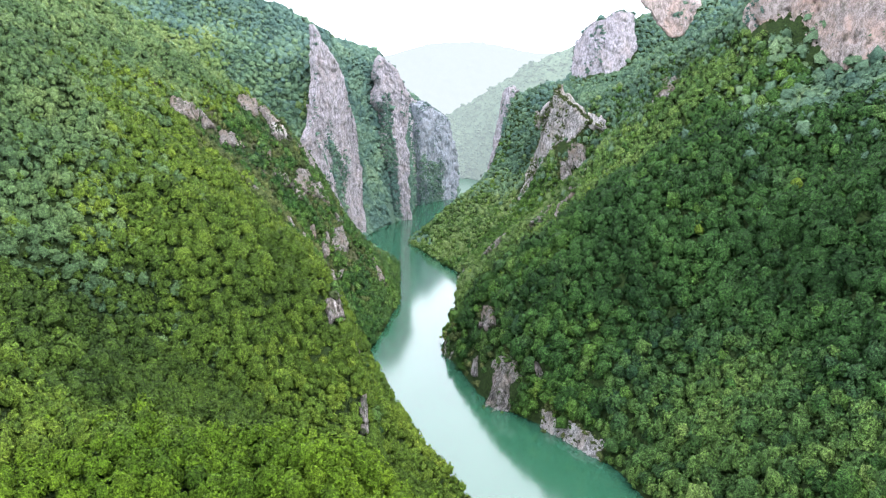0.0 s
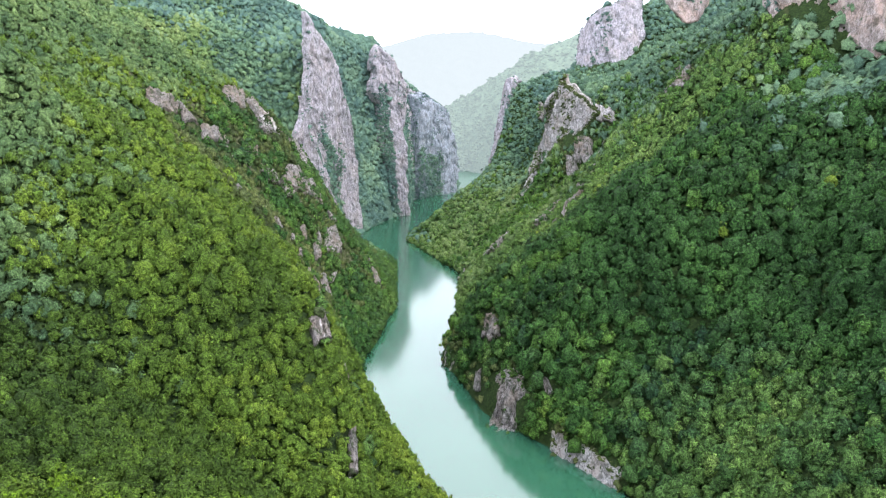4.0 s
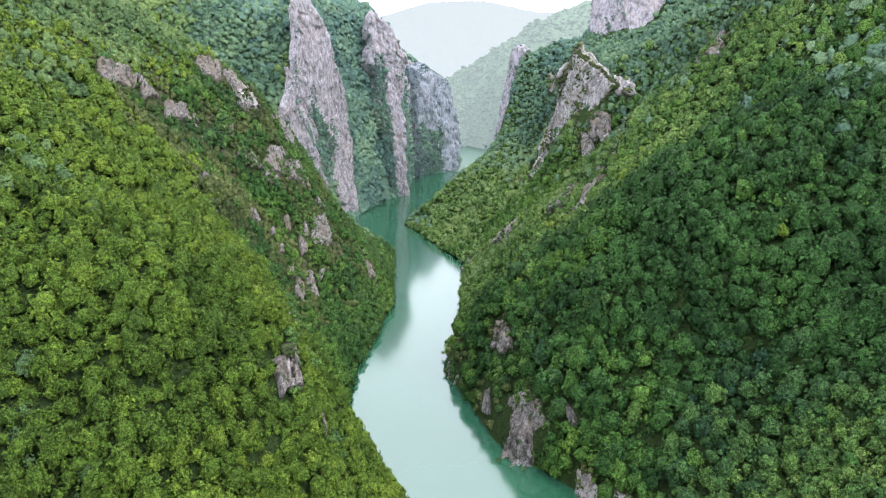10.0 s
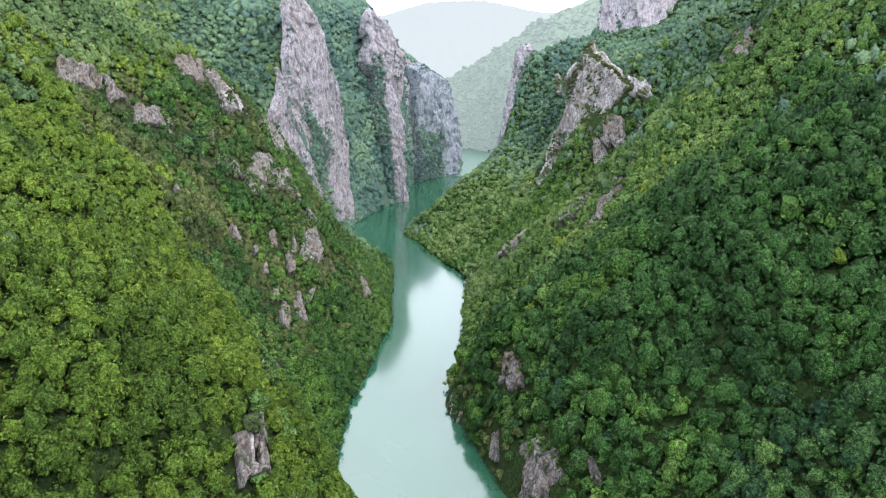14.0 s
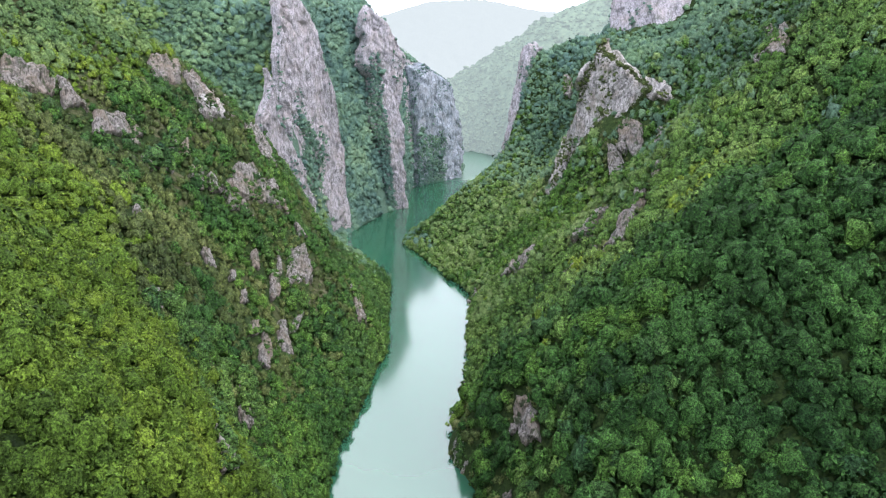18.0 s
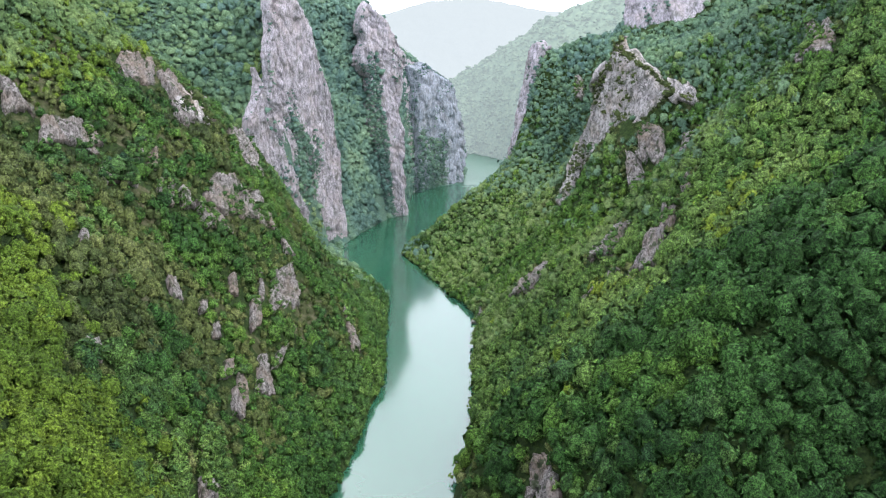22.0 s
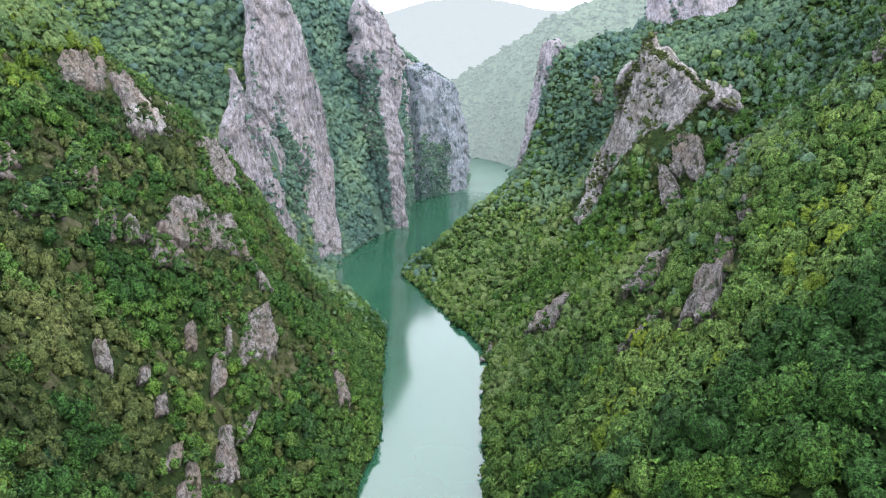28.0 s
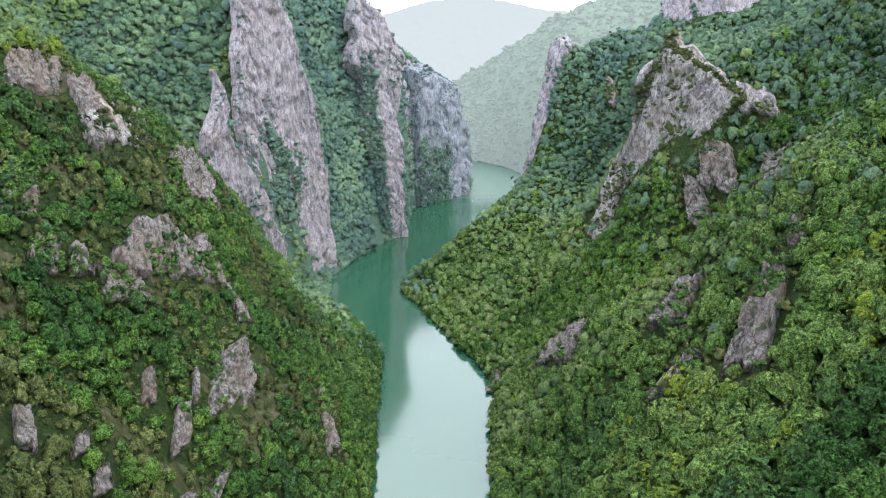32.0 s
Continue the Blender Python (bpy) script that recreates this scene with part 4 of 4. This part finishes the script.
    me = mesh_of(name, np.concatenate(allv), np.concatenate(allf), [mat], {"tint": np.concatenate(allt), "billow": np.concatenate(alln)})
    return tagged(new(name, me), label, category, group, "stuff")


def scatter(grid, rock, dist, spacing, keep):
    """Random places on a sheet, one for about spacing square metres of slope, where keep allows."""
    p = grid
    a, b_, c, d_ = p[:-1, :-1], p[1:, :-1], p[1:, 1:], p[:-1, 1:]
    area = 0.5 * np.linalg.norm(np.cross(c - a, d_ - b_), axis=-1)
    mid = (a + b_ + c + d_) / 4
    bare = rock[:-1, :-1]
    off = dist[:-1, :-1]
    up = np.abs(np.cross(c - a, d_ - b_)[..., 2]) * 0.5 / np.maximum(area, 1e-6)
    want = np.minimum(area, area * up * 7.0) / spacing * keep(mid[..., 0], mid[..., 1], off) * (1 - 0.4 * smooth(0.3, 0.8, bare)) * (off > -1.6)
    number = np.floor(want + rng.random(want.shape)).astype(int)
    i, j = np.nonzero(number)
    i, j = np.repeat(i, number[i, j]), np.repeat(j, number[i, j])
    u, v = rng.random(len(i))[:, None], rng.random(len(i))[:, None]
    q = a[i, j] * (1 - u) * (1 - v) + b_[i, j] * u * (1 - v) + c[i, j] * u * v + d_[i, j] * (1 - u) * v
    return q, off[i, j], bare[i, j]


def voxel(p, cell=3.0):
    """Which cell of that many metres a place lies in."""
    i = np.floor(np.asarray(p) / cell).astype(np.int64) + 2000
    return (i[..., 0] * 4000 + i[..., 1]) * 4000 + i[..., 2]


# the cells that the cliffs and crags fill or face, where no tree stands
BUILT = np.unique(np.concatenate([voxel((g + out * reach)[shown > 0.55]) for g, out, shown, *_ in CLIFF_SHEETS for reach in (-3.5, -1.0, 1.5, 4.0)]))

# the ground round the crags, where only low scrub grows
AROUND = np.unique(np.concatenate([voxel((g + out * reach)[shown > 0.4], 7.0) for g, out, shown, *_ in CLIFF_SHEETS for reach in (-6.0, 0.0, 4.0)]))


def in_view_wedge(x, y):
    """The wedge of the plan that the camera's field of view covers from its start."""
    return (np.abs(x) < 0.70 * y + 14) & (y > 88)


# heights for testing which woods the flying camera sees; elsewhere they are thinned out
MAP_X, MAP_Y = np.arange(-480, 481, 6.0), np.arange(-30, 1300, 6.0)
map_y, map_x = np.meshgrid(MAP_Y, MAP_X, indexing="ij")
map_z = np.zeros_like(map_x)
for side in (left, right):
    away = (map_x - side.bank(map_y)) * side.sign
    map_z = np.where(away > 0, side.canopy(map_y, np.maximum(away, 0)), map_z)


def seen_by_camera(q):
    """Which places the flying camera sees, by its field of view and the hills between."""
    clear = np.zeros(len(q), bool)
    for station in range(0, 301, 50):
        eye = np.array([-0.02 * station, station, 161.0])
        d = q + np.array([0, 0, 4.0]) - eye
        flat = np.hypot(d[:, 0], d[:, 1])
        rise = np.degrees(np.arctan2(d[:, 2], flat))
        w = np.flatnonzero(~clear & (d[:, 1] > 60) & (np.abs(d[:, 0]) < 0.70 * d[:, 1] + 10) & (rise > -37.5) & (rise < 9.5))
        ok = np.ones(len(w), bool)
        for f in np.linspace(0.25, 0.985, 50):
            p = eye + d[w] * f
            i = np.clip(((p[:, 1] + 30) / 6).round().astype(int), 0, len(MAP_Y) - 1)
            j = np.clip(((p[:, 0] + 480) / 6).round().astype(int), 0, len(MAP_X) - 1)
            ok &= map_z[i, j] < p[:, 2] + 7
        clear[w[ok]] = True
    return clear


def camera_distance(q):
    """Least distance from each place to the camera's flight while it lies ahead in view."""
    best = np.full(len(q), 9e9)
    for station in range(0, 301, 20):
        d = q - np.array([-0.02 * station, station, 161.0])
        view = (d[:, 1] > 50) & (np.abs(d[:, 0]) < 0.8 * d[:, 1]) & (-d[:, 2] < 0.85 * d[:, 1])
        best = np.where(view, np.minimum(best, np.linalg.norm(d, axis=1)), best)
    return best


def tree_size(side, x, y):
    """Crown radius: low scrub on the first western slopes, taller trees across the river."""
    base = 3.05 - 0.5 * smooth(440, 500, y) - 0.75 * smooth(500, 620, y) if side.sign > 0 else 1.75 + 0.25 * smooth(300, 400, y) + 0.4 * smooth(640, 720, y)
    return base * (1 + 0.35 * fbm(x / 35, y / 35, octaves=3, seed=91))


single = []
for side, grid, rock, dist in ((left, left_grid, left_rock, left_d), (right, right_grid, right_rock, right_d)):
    def wanted(x, y, d):
        far_off = (y > 660) | (d > 215)
        return np.where(in_view_wedge(x, y) & (d < 430) & (y < 1240), np.where(far_off, np.where(y > 690, 0.95, 0.65) * (1.0 if side.sign < 0 else 1.25), (1.95 / tree_size(side, x, y)) ** 1.65), 0.0)

    q, off, bare = scatter(grid, rock, dist, 7.0, wanted)
    clear = ~np.isin(voxel(q + np.array([0, 0, 2.0])), BUILT) | (rng.random(len(q)) < 0.06)
    q, off, bare = q[clear], off[clear], bare[clear]
    far = (q[:, 1] > 660) | (off > 215)
    size = tree_size(side, q[:, 0], q[:, 1]) * np.exp(np.where(far, 1.25, 1.0) * np.clip(rng.normal(0, 0.36, len(q)), -0.8, 0.55)) * (1 - 0.3 * smooth(0.1, 0.5, bare)) * np.where(far, np.where(q[:, 1] > 690, 1.14, 1.04), 1.0)
    tall = size * rng.uniform(0.95, 1.5, len(q)) * np.where(far, np.where(q[:, 1] > 690, 0.8, 0.85), 1.0)
    tint = np.clip(rng.normal(0.45, 0.27 if side.sign > 0 else 0.2, len(q)), 0, 1)
    q[:, 2] -= np.where(q[:, 1] > 690, 0.42, 0.16) * tall
    seen = seen_by_camera(q)
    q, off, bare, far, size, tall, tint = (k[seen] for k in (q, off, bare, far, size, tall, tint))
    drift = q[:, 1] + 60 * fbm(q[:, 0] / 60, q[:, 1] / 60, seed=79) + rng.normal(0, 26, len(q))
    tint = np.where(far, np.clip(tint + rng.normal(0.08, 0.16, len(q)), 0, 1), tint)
    # trees further off take the leaf colours with haze in them
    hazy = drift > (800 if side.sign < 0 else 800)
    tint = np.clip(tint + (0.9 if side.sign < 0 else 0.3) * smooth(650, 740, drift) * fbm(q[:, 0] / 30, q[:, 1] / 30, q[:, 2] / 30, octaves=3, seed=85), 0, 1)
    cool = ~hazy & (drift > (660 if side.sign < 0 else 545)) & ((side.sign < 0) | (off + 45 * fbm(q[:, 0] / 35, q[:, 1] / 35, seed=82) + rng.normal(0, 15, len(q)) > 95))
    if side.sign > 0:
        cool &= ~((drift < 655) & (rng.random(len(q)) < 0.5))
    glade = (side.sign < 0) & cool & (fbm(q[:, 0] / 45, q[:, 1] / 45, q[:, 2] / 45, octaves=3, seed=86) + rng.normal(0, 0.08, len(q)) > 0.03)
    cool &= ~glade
    sunny = np.zeros(len(q), bool)
    if side.sign > 0:
        # the shadow in the upper hollow is put into the tint
        tint = np.clip(tint - 0.35 * cool - 0.3 * smooth(125, 150, off) * smooth(525, 560, q[:, 1]) * smooth(690, 640, q[:, 1]), 0, 1)
        cool |= ~hazy & (q[:, 1] > 300) & (off + 40 * fbm(q[:, 0] / 40, q[:, 1] / 40, seed=83) + rng.normal(0, 20, len(q)) > 215)
    fresh = ~hazy & ~cool & (side.sign < 0) & (fbm(q[:, 0] / 90, q[:, 1] / 90, seed=77) * 90 + q[:, 1] + rng.normal(0, 16, len(q)) < 335 + 65 * smooth(40, 75, off) + 195 * smooth(90, 140, off))
    dark = ~hazy & ~cool & ~fresh & ((rng.normal(0, 0.2, len(q)) + fbm(q[:, 0] / 60, q[:, 1] / 60, seed=78) + (0.42 + 0.25 * smooth(50, 110, off) - 0.6 * smooth(440, 500, q[:, 1]) - 0.35 * smooth(345, 300, q[:, 1]) * smooth(75, 40, off) if side.sign > 0 else 0.2 * smooth(360, 440, q[:, 1]) * smooth(95, 55, off) + 0.15 * smooth(50, 22, off) * smooth(330, 400, q[:, 1]) - 0.3 * smooth(100, 150, off) - 0.1)) > 0.1)
    if side.sign > 0:
        # near crest and the hollow behind it coloured as sunlit; slope below darkened as shade
        sunny = ~hazy & (smooth(418, 436, q[:, 1]) * smooth(510, 480, q[:, 1]) * smooth(18, 40, off) * smooth(135, 105, off) + 0.5 * fbm(q[:, 0] / 22, q[:, 1] / 22, octaves=3, seed=88) + rng.normal(0, 0.3, len(q)) > 0.7)
        deep = smooth(44, 60, off) * smooth(115, 98, off) * smooth(328, 345, q[:, 1]) * smooth(432, 408, q[:, 1])
        tint = np.clip(tint - 0.55 * deep - 0.25 * smooth(350, 330, q[:, 1]) * smooth(50, 75, off), 0, 1)
        dark |= ~hazy & ~cool & (deep > 0.4 + rng.normal(0, 0.2, len(q)))
        cool, dark, fresh = cool & ~sunny, dark & ~sunny, fresh | (sunny & (rng.random(len(q)) < 0.12))
    if side.sign > 0:
        # sunlight put into the tint, along the crest that runs up from the point
        crest = smooth(22, 8, np.abs(-0.467 * (q[:, 0] - 44) + 0.885 * (q[:, 1] - 428)) + rng.normal(0, 3, len(q))) * smooth(25, 45, q[:, 0])
        dark &= crest < 0.5
        tint = np.clip(tint + 0.2 * crest + 0.2 * smooth(415, 450, q[:, 1]) * smooth(530, 490, q[:, 1]) * smooth(150, 100, off) + 0.3 * sunny, 0, 1)
        # haze lightens the tint further off; shade darkens it on the nearer slope
        tint = np.clip(tint + 0.4 * smooth(490, 540, q[:, 1]) * smooth(130, 100, off), 0, 1)
        tint = np.clip(tint - 0.4 * smooth(40, 80, off) * smooth(455, 425, q[:, 1]) * (1 - crest), 0, 1)
    else:
        # tint darkened where the slope behind the first spur lies in shadow
        tint = np.clip(tint - 0.35 * smooth(285, 190, q[:, 1]) * (q[:, 1] > 150), 0, 1)
    scrub = ~hazy & ~cool & ~fresh & (side.sign < 0) & (q[:, 1] > 340) & (off > 14) & (2.0 * bare + fbm(q[:, 0] / 26, q[:, 1] / 26, octaves=3, seed=84) + rng.normal(0, 0.12, len(q)) > 0.3)
    thin = ~hazy & ~cool & (q[:, 1] > 340) & np.isin(voxel(q, 7.0), AROUND) & (rng.random(len(q)) < 0.8)
    scrub = (scrub | thin) & ~hazy & ~cool & ~glade
    dark &= ~glade
    size = np.where(thin, size * 0.55, np.where(scrub, size * 0.8, size))
    tall = np.where(thin, tall * 0.55, tall)
    dark, fresh = dark & ~scrub, fresh & ~scrub
    plain = ~scrub & ~hazy & ~cool & ~fresh & ~dark & ~glade
    passing = camera_distance(q)
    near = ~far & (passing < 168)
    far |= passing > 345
    pale = fresh & (side.sign < 0) & (q[:, 1] > 200) & (off + rng.normal(0, 14, len(q)) + 40 * fbm(q[:, 0] / 40, q[:, 1] / 40, seed=81) > 128)
    fresh &= ~pale
    # part of the farther eastern trees is paled for haze
    hazed = (side.sign > 0) & plain & (q[:, 1] > 545) & (rng.random(len(q)) < 0.5)
    pale, plain = pale | glade | hazed, plain & ~hazed
    spring = fresh & ((q[:, 1] + rng.normal(0, 5, len(q)) + 12 * fbm(q[:, 0] / 15, q[:, 1] / 15, seed=80) + 0.7 * np.maximum(-42 - q[:, 0], 0) < 146)) & (side.sign < 0)
    own = np.zeros(len(q), bool)
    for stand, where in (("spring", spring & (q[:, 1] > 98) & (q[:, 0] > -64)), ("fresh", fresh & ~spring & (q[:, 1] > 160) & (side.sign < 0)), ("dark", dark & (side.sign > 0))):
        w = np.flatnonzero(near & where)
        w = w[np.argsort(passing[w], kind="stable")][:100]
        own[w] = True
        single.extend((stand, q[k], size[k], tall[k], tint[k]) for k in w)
    # coarse woods on the slopes that the camera doesn't see
    q2, _, _ = scatter(grid, rock, dist, 220.0, lambda x, y, d: np.where(d < 560, np.where((y < 420) & (y > -60) & (d < 260), 5.0, 1.0), 0.0))
    q2 = q2[~seen_by_camera(q2)]
    close_by = (q2[:, 1] < 420) & (q2[:, 1] > -60) & (np.abs(q2[:, 0]) < 330)
    big = np.where(close_by, 3.9, 6.6) * np.exp(rng.normal(0, 0.25, len(q2)))
    for mask, mat, lab in ((q2[:, 1] > 745, MAT_LEAF_HAZE, "coarse woods out of the camera's view, haze in their colour"), (q2[:, 1] <= 745, MAT_LEAF, "coarse green woods out of the camera's view")):
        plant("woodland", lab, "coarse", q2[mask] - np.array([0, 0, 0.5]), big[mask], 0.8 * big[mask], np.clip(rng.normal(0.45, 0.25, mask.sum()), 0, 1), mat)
    for mask, mat, lab in ((spring, MAT_LEAF_SPRING, "bright yellow-green woods on the slope"), (fresh & ~spring, MAT_LEAF_FRESH, "fresh green deciduous woods on the slope"),
                           (pale, MAT_LEAF_PALE_HAZE, "pale green deciduous woods on the slope, part haze in the colour"), (scrub, MAT_LEAF_SCRUB, "olive scrub among the limestone crags"), (dark, MAT_LEAF_DARK, "dark green deciduous woods on the slope"), (plain, MAT_LEAF, "mid-green deciduous woods on the slope"), (cool, MAT_LEAF_LIGHT_HAZE, "green woods further down the gorge, light haze in the leaf colour"), (hazy, MAT_LEAF_HAZE, "woods on the far slopes, haze in the leaf colour")):
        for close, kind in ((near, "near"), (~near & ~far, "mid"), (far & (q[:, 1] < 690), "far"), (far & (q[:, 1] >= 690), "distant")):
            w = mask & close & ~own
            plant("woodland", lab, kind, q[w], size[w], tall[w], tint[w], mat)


# single trees: those of each stand nearest the camera's flight
def trunk_mesh(r):
    """A tapered trunk with a few rising limbs, 1 tall."""
    verts, faces = [], []

    def limb(a, b_, ra, rb):
        a, b_ = np.array(a, float), np.array(b_, float)
        axis = (b_ - a) / np.linalg.norm(b_ - a)
        u = np.cross(axis, (0.3, 0.8, 0.2))
        u /= np.linalg.norm(u)
        v = np.cross(axis, u)
        k0 = len(verts)
        for p, rad in ((a, ra), (b_, rb)):
            for s in range(6):
                verts.append(p + rad * (u * math.cos(s * math.pi / 3) + v * math.sin(s * math.pi / 3)))
        for s in range(6):
            faces.append((k0 + s, k0 + (s + 1) % 6, k0 + 6 + (s + 1) % 6, k0 + 6 + s))

    lean = r.normal(0, 0.05, 2)
    fork = np.array([lean[0], lean[1], 0.55])
    limb((0, 0, -0.35), fork, 0.085, 0.055)
    limb(fork, (lean[0] * 2, lean[1] * 2, 1.35), 0.055, 0.012)
    for k in range(5):
        a = k * 1.26 + r.uniform(0, 0.5)
        start = fork + np.array([0, 0, r.uniform(-0.1, 0.35)])
        limb(start, start + np.array([0.5 * math.cos(a), 0.5 * math.sin(a), r.uniform(0.25, 0.5)]), 0.035, 0.008)
    return mesh_of("trunk", np.array(verts), np.array(faces), [MAT_BARK], None, True)


STANDS = {"spring": (MAT_LEAF_SPRING, "small broadleaf tree with fresh yellow-green leaves", "trees on the first spur"),
          "fresh": (MAT_LEAF_FRESH, "small broadleaf tree with fresh green leaves on the steep slope", "trees on the western slope"),
          "dark": (MAT_LEAF_DARK, "dark green broadleaf tree on the steep slope", "trees on the eastern slope")}
for stand, (mat, words, group) in STANDS.items():
    models = []
    for k in range(10):
        root = new("tree")
        tagged(root, words, "tree", group)
        v, f, soft = crown_shape(rng, 2, 11, 110, 0.18, 0.2, 0.86)
        crown = new("crown", mesh_of("crown", v, f, [mat], {"tint": np.full(len(v), 0.2 + 0.06 * k), "billow": soft}))
        trunk = new("trunk", trunk_mesh(rng))
        crown.parent = trunk.parent = root
        models.append(root)
    for k, (_, p, r_, h_, t_) in enumerate(s for s in single if s[0] == stand):
        m4 = Matrix.LocRotScale(p, Euler((0, 0, rng.uniform(0, 6.28))), (r_, r_, h_))
        if k < len(models):
            models[k].matrix_basis = m4
        else:
            model = models[int(np.clip(round((t_ - 0.2) / 0.06), 0, 9))]
            copy_thing(model, m4 @ Matrix.Diagonal((*model.scale, 1)).inverted())

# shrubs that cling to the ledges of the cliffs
# bushes on the far cliffs get the leaf colour that holds haze
for mat, leaf, word in ((MAT_ROCK_GREY, MAT_LEAF_HAZE, "bushes on the dark cliff, haze in their leaf colour"), (MAT_ROCK_PALE, MAT_LEAF_SCRUB, "olive scrub on the pale crags"), (MAT_ROCK, MAT_LEAF, "green bushes on the crags"), (MAT_ROCK_FAR, MAT_LEAF_HAZE, "bushes on the cliffs, haze in their leaf colour"), (MAT_ROCK_PINK, MAT_LEAF_HAZE, "bushes on the pinkish cliffs, haze in their leaf colour")):
    places, sizes = [], []
    for g, out, shown, amount, rock_mat, green in CLIFF_SHEETS:
        if rock_mat is not mat:
            continue
        p = g.reshape(-1, 3)
        cell_area = np.linalg.norm(g[1, 1] - g[0, 0]) ** 2 / 2
        usual = float(np.median(np.linalg.norm(g[1:, 1:] - g[:-1, :-1], axis=-1)) ** 2 / 2)
        patch = fbm(p[:, 0] / 22, p[:, 1] / 22, p[:, 2] / 40, octaves=3, seed=97)
        edge = shown.ravel()
        chance = amount * cell_area / 5.0 * (0.005 + 5.0 * smooth(0.12, 0.26, patch + 0.3 * (amount - 0.2))) + 1.9 * ((edge > 0.25) & (edge < 0.85)) * cell_area / 5
        if green:
            uu, vv = np.meshgrid(np.linspace(0, 1, g.shape[0]), np.linspace(0, 1, g.shape[1]), indexing="ij")
            inside = smooth(green[0] - 0.06, green[0] + 0.06, uu + 0.12 * patch.reshape(uu.shape)) * smooth(green[1] + 0.06, green[1] - 0.06, uu + 0.12 * patch.reshape(uu.shape))
            inside = inside * smooth(green[2] - 0.05, green[2] + 0.05, vv) * smooth(green[3] + 0.08, green[3] - 0.08, vv + 0.15 * patch.reshape(uu.shape))
            chance = chance + inside.ravel() * usual / 1.8
            lush = inside.ravel() > 0.4
        else:
            lush = np.zeros(len(p), bool)
        w = (rng.random(len(p)) < chance) & (edge > 0.2)
        places.append(p[w] + rng.normal(0, 0.5, (w.sum(), 3)) - out.reshape(-1, 3)[w] * 0.3)
        sizes.append(1.05 * np.exp(rng.normal(0, 0.35, w.sum())) * (1.45 if mat not in (MAT_ROCK, MAT_ROCK_PALE) else 1.3) * np.where(lush[w], 1.35, 1.0))
    if places:
        q, s = np.concatenate(places), np.concatenate(sizes)
        q[:, 2] -= 0.5 * s
        plant("shrubs", word, "bush", q, s, s * rng.uniform(0.7, 1.2, len(s)), np.clip(rng.normal(0.45, 0.2, len(s)), 0, 1), leaf, category="bushes")


# ---- far hills, paled by a glow that stands for mist ----
def far_hill(label, crest, foot, foot_z, mat, rows=40, seed=0, rough=1.0, woods=0):
    """A hill seen across the valley: a slope from a foot line up to a crest line."""
    c = line(crest, 240)
    f = c.copy()
    f[:, 1], f[:, 2] = np.interp(c[:, 0], *zip(*foot)), foot_z
    v = np.linspace(0, 1, rows)[None, :, None]
    g = f[:, None] * (1 - v) + c[:, None] * v
    ridge = np.abs(fbm(g[..., 0] / 130, g[..., 1] / 200, 0.0, octaves=4, seed=seed))
    bump_ = rough * (34 * ridge * np.sin(np.pi * v[..., 0]) + 9 * fbm(g[..., 0] / 20, g[..., 1] / 20, octaves=4, seed=seed + 3))
    g[..., 2] += bump_
    if woods:
        i, j = rng.integers(0, g.shape[0] - 1, woods), rng.integers(0, g.shape[1] - 1, woods)
        u = rng.random((woods, 1))
        spot = g[i, j] * (1 - u) + g[i + 1, j + 1] * u
        spot = spot[(spot[:, 0] > -150) & (spot[:, 0] < 480)]
        wide = 3.8 * np.exp(rng.normal(0, 0.3, len(spot)))
        plant("woodland", "green woods on the far hill with a glow for mist", "coarse", spot - np.array([0, 0, 1.6]), wide, 0.7 * wide, np.full(len(spot), 0.5), mat)
    back = g[:, -1:].copy()
    back[..., 1] += 260
    back[..., 2] = foot_z
    g = np.concatenate([g, back], 1)
    me = mesh_of("far_hill", g.reshape(-1, 3), grid_faces(g.shape[0], g.shape[1], flip=True), [mat], None, True)
    return tagged(new("far_hill", me), label, "hill", kind="structure")


far_hill("green hill behind the river bend with a glow for mist", [(-420, 1760, 20), (-207, 1700, 50), (-90, 1700, 92), (10, 1700, 138), (140, 1700, 214), (200, 1700, 258), (315, 1700, 302), (420, 1720, 330), (600, 1750, 380)], [(-400, 1500), (60, 1500), (100, 1420), (150, 1180), (200, 1080), (600, 1060)], -2, MAT_FAR_HILL, 60, 11, woods=8000)
far_hill("mountain at the end of the valley with a glow for mist", [(-1900, 3800, 300), (-900, 3800, 330), (-500, 3800, 380), (-293, 3800, 436), (-75, 3800, 498), (205, 3800, 506), (487, 3800, 450), (1000, 3900, 420), (2000, 3900, 400)], [(-1900, 2900), (2000, 2900)], -10, MAT_FAR_MOUNTAIN, 50, 21, 0.7)
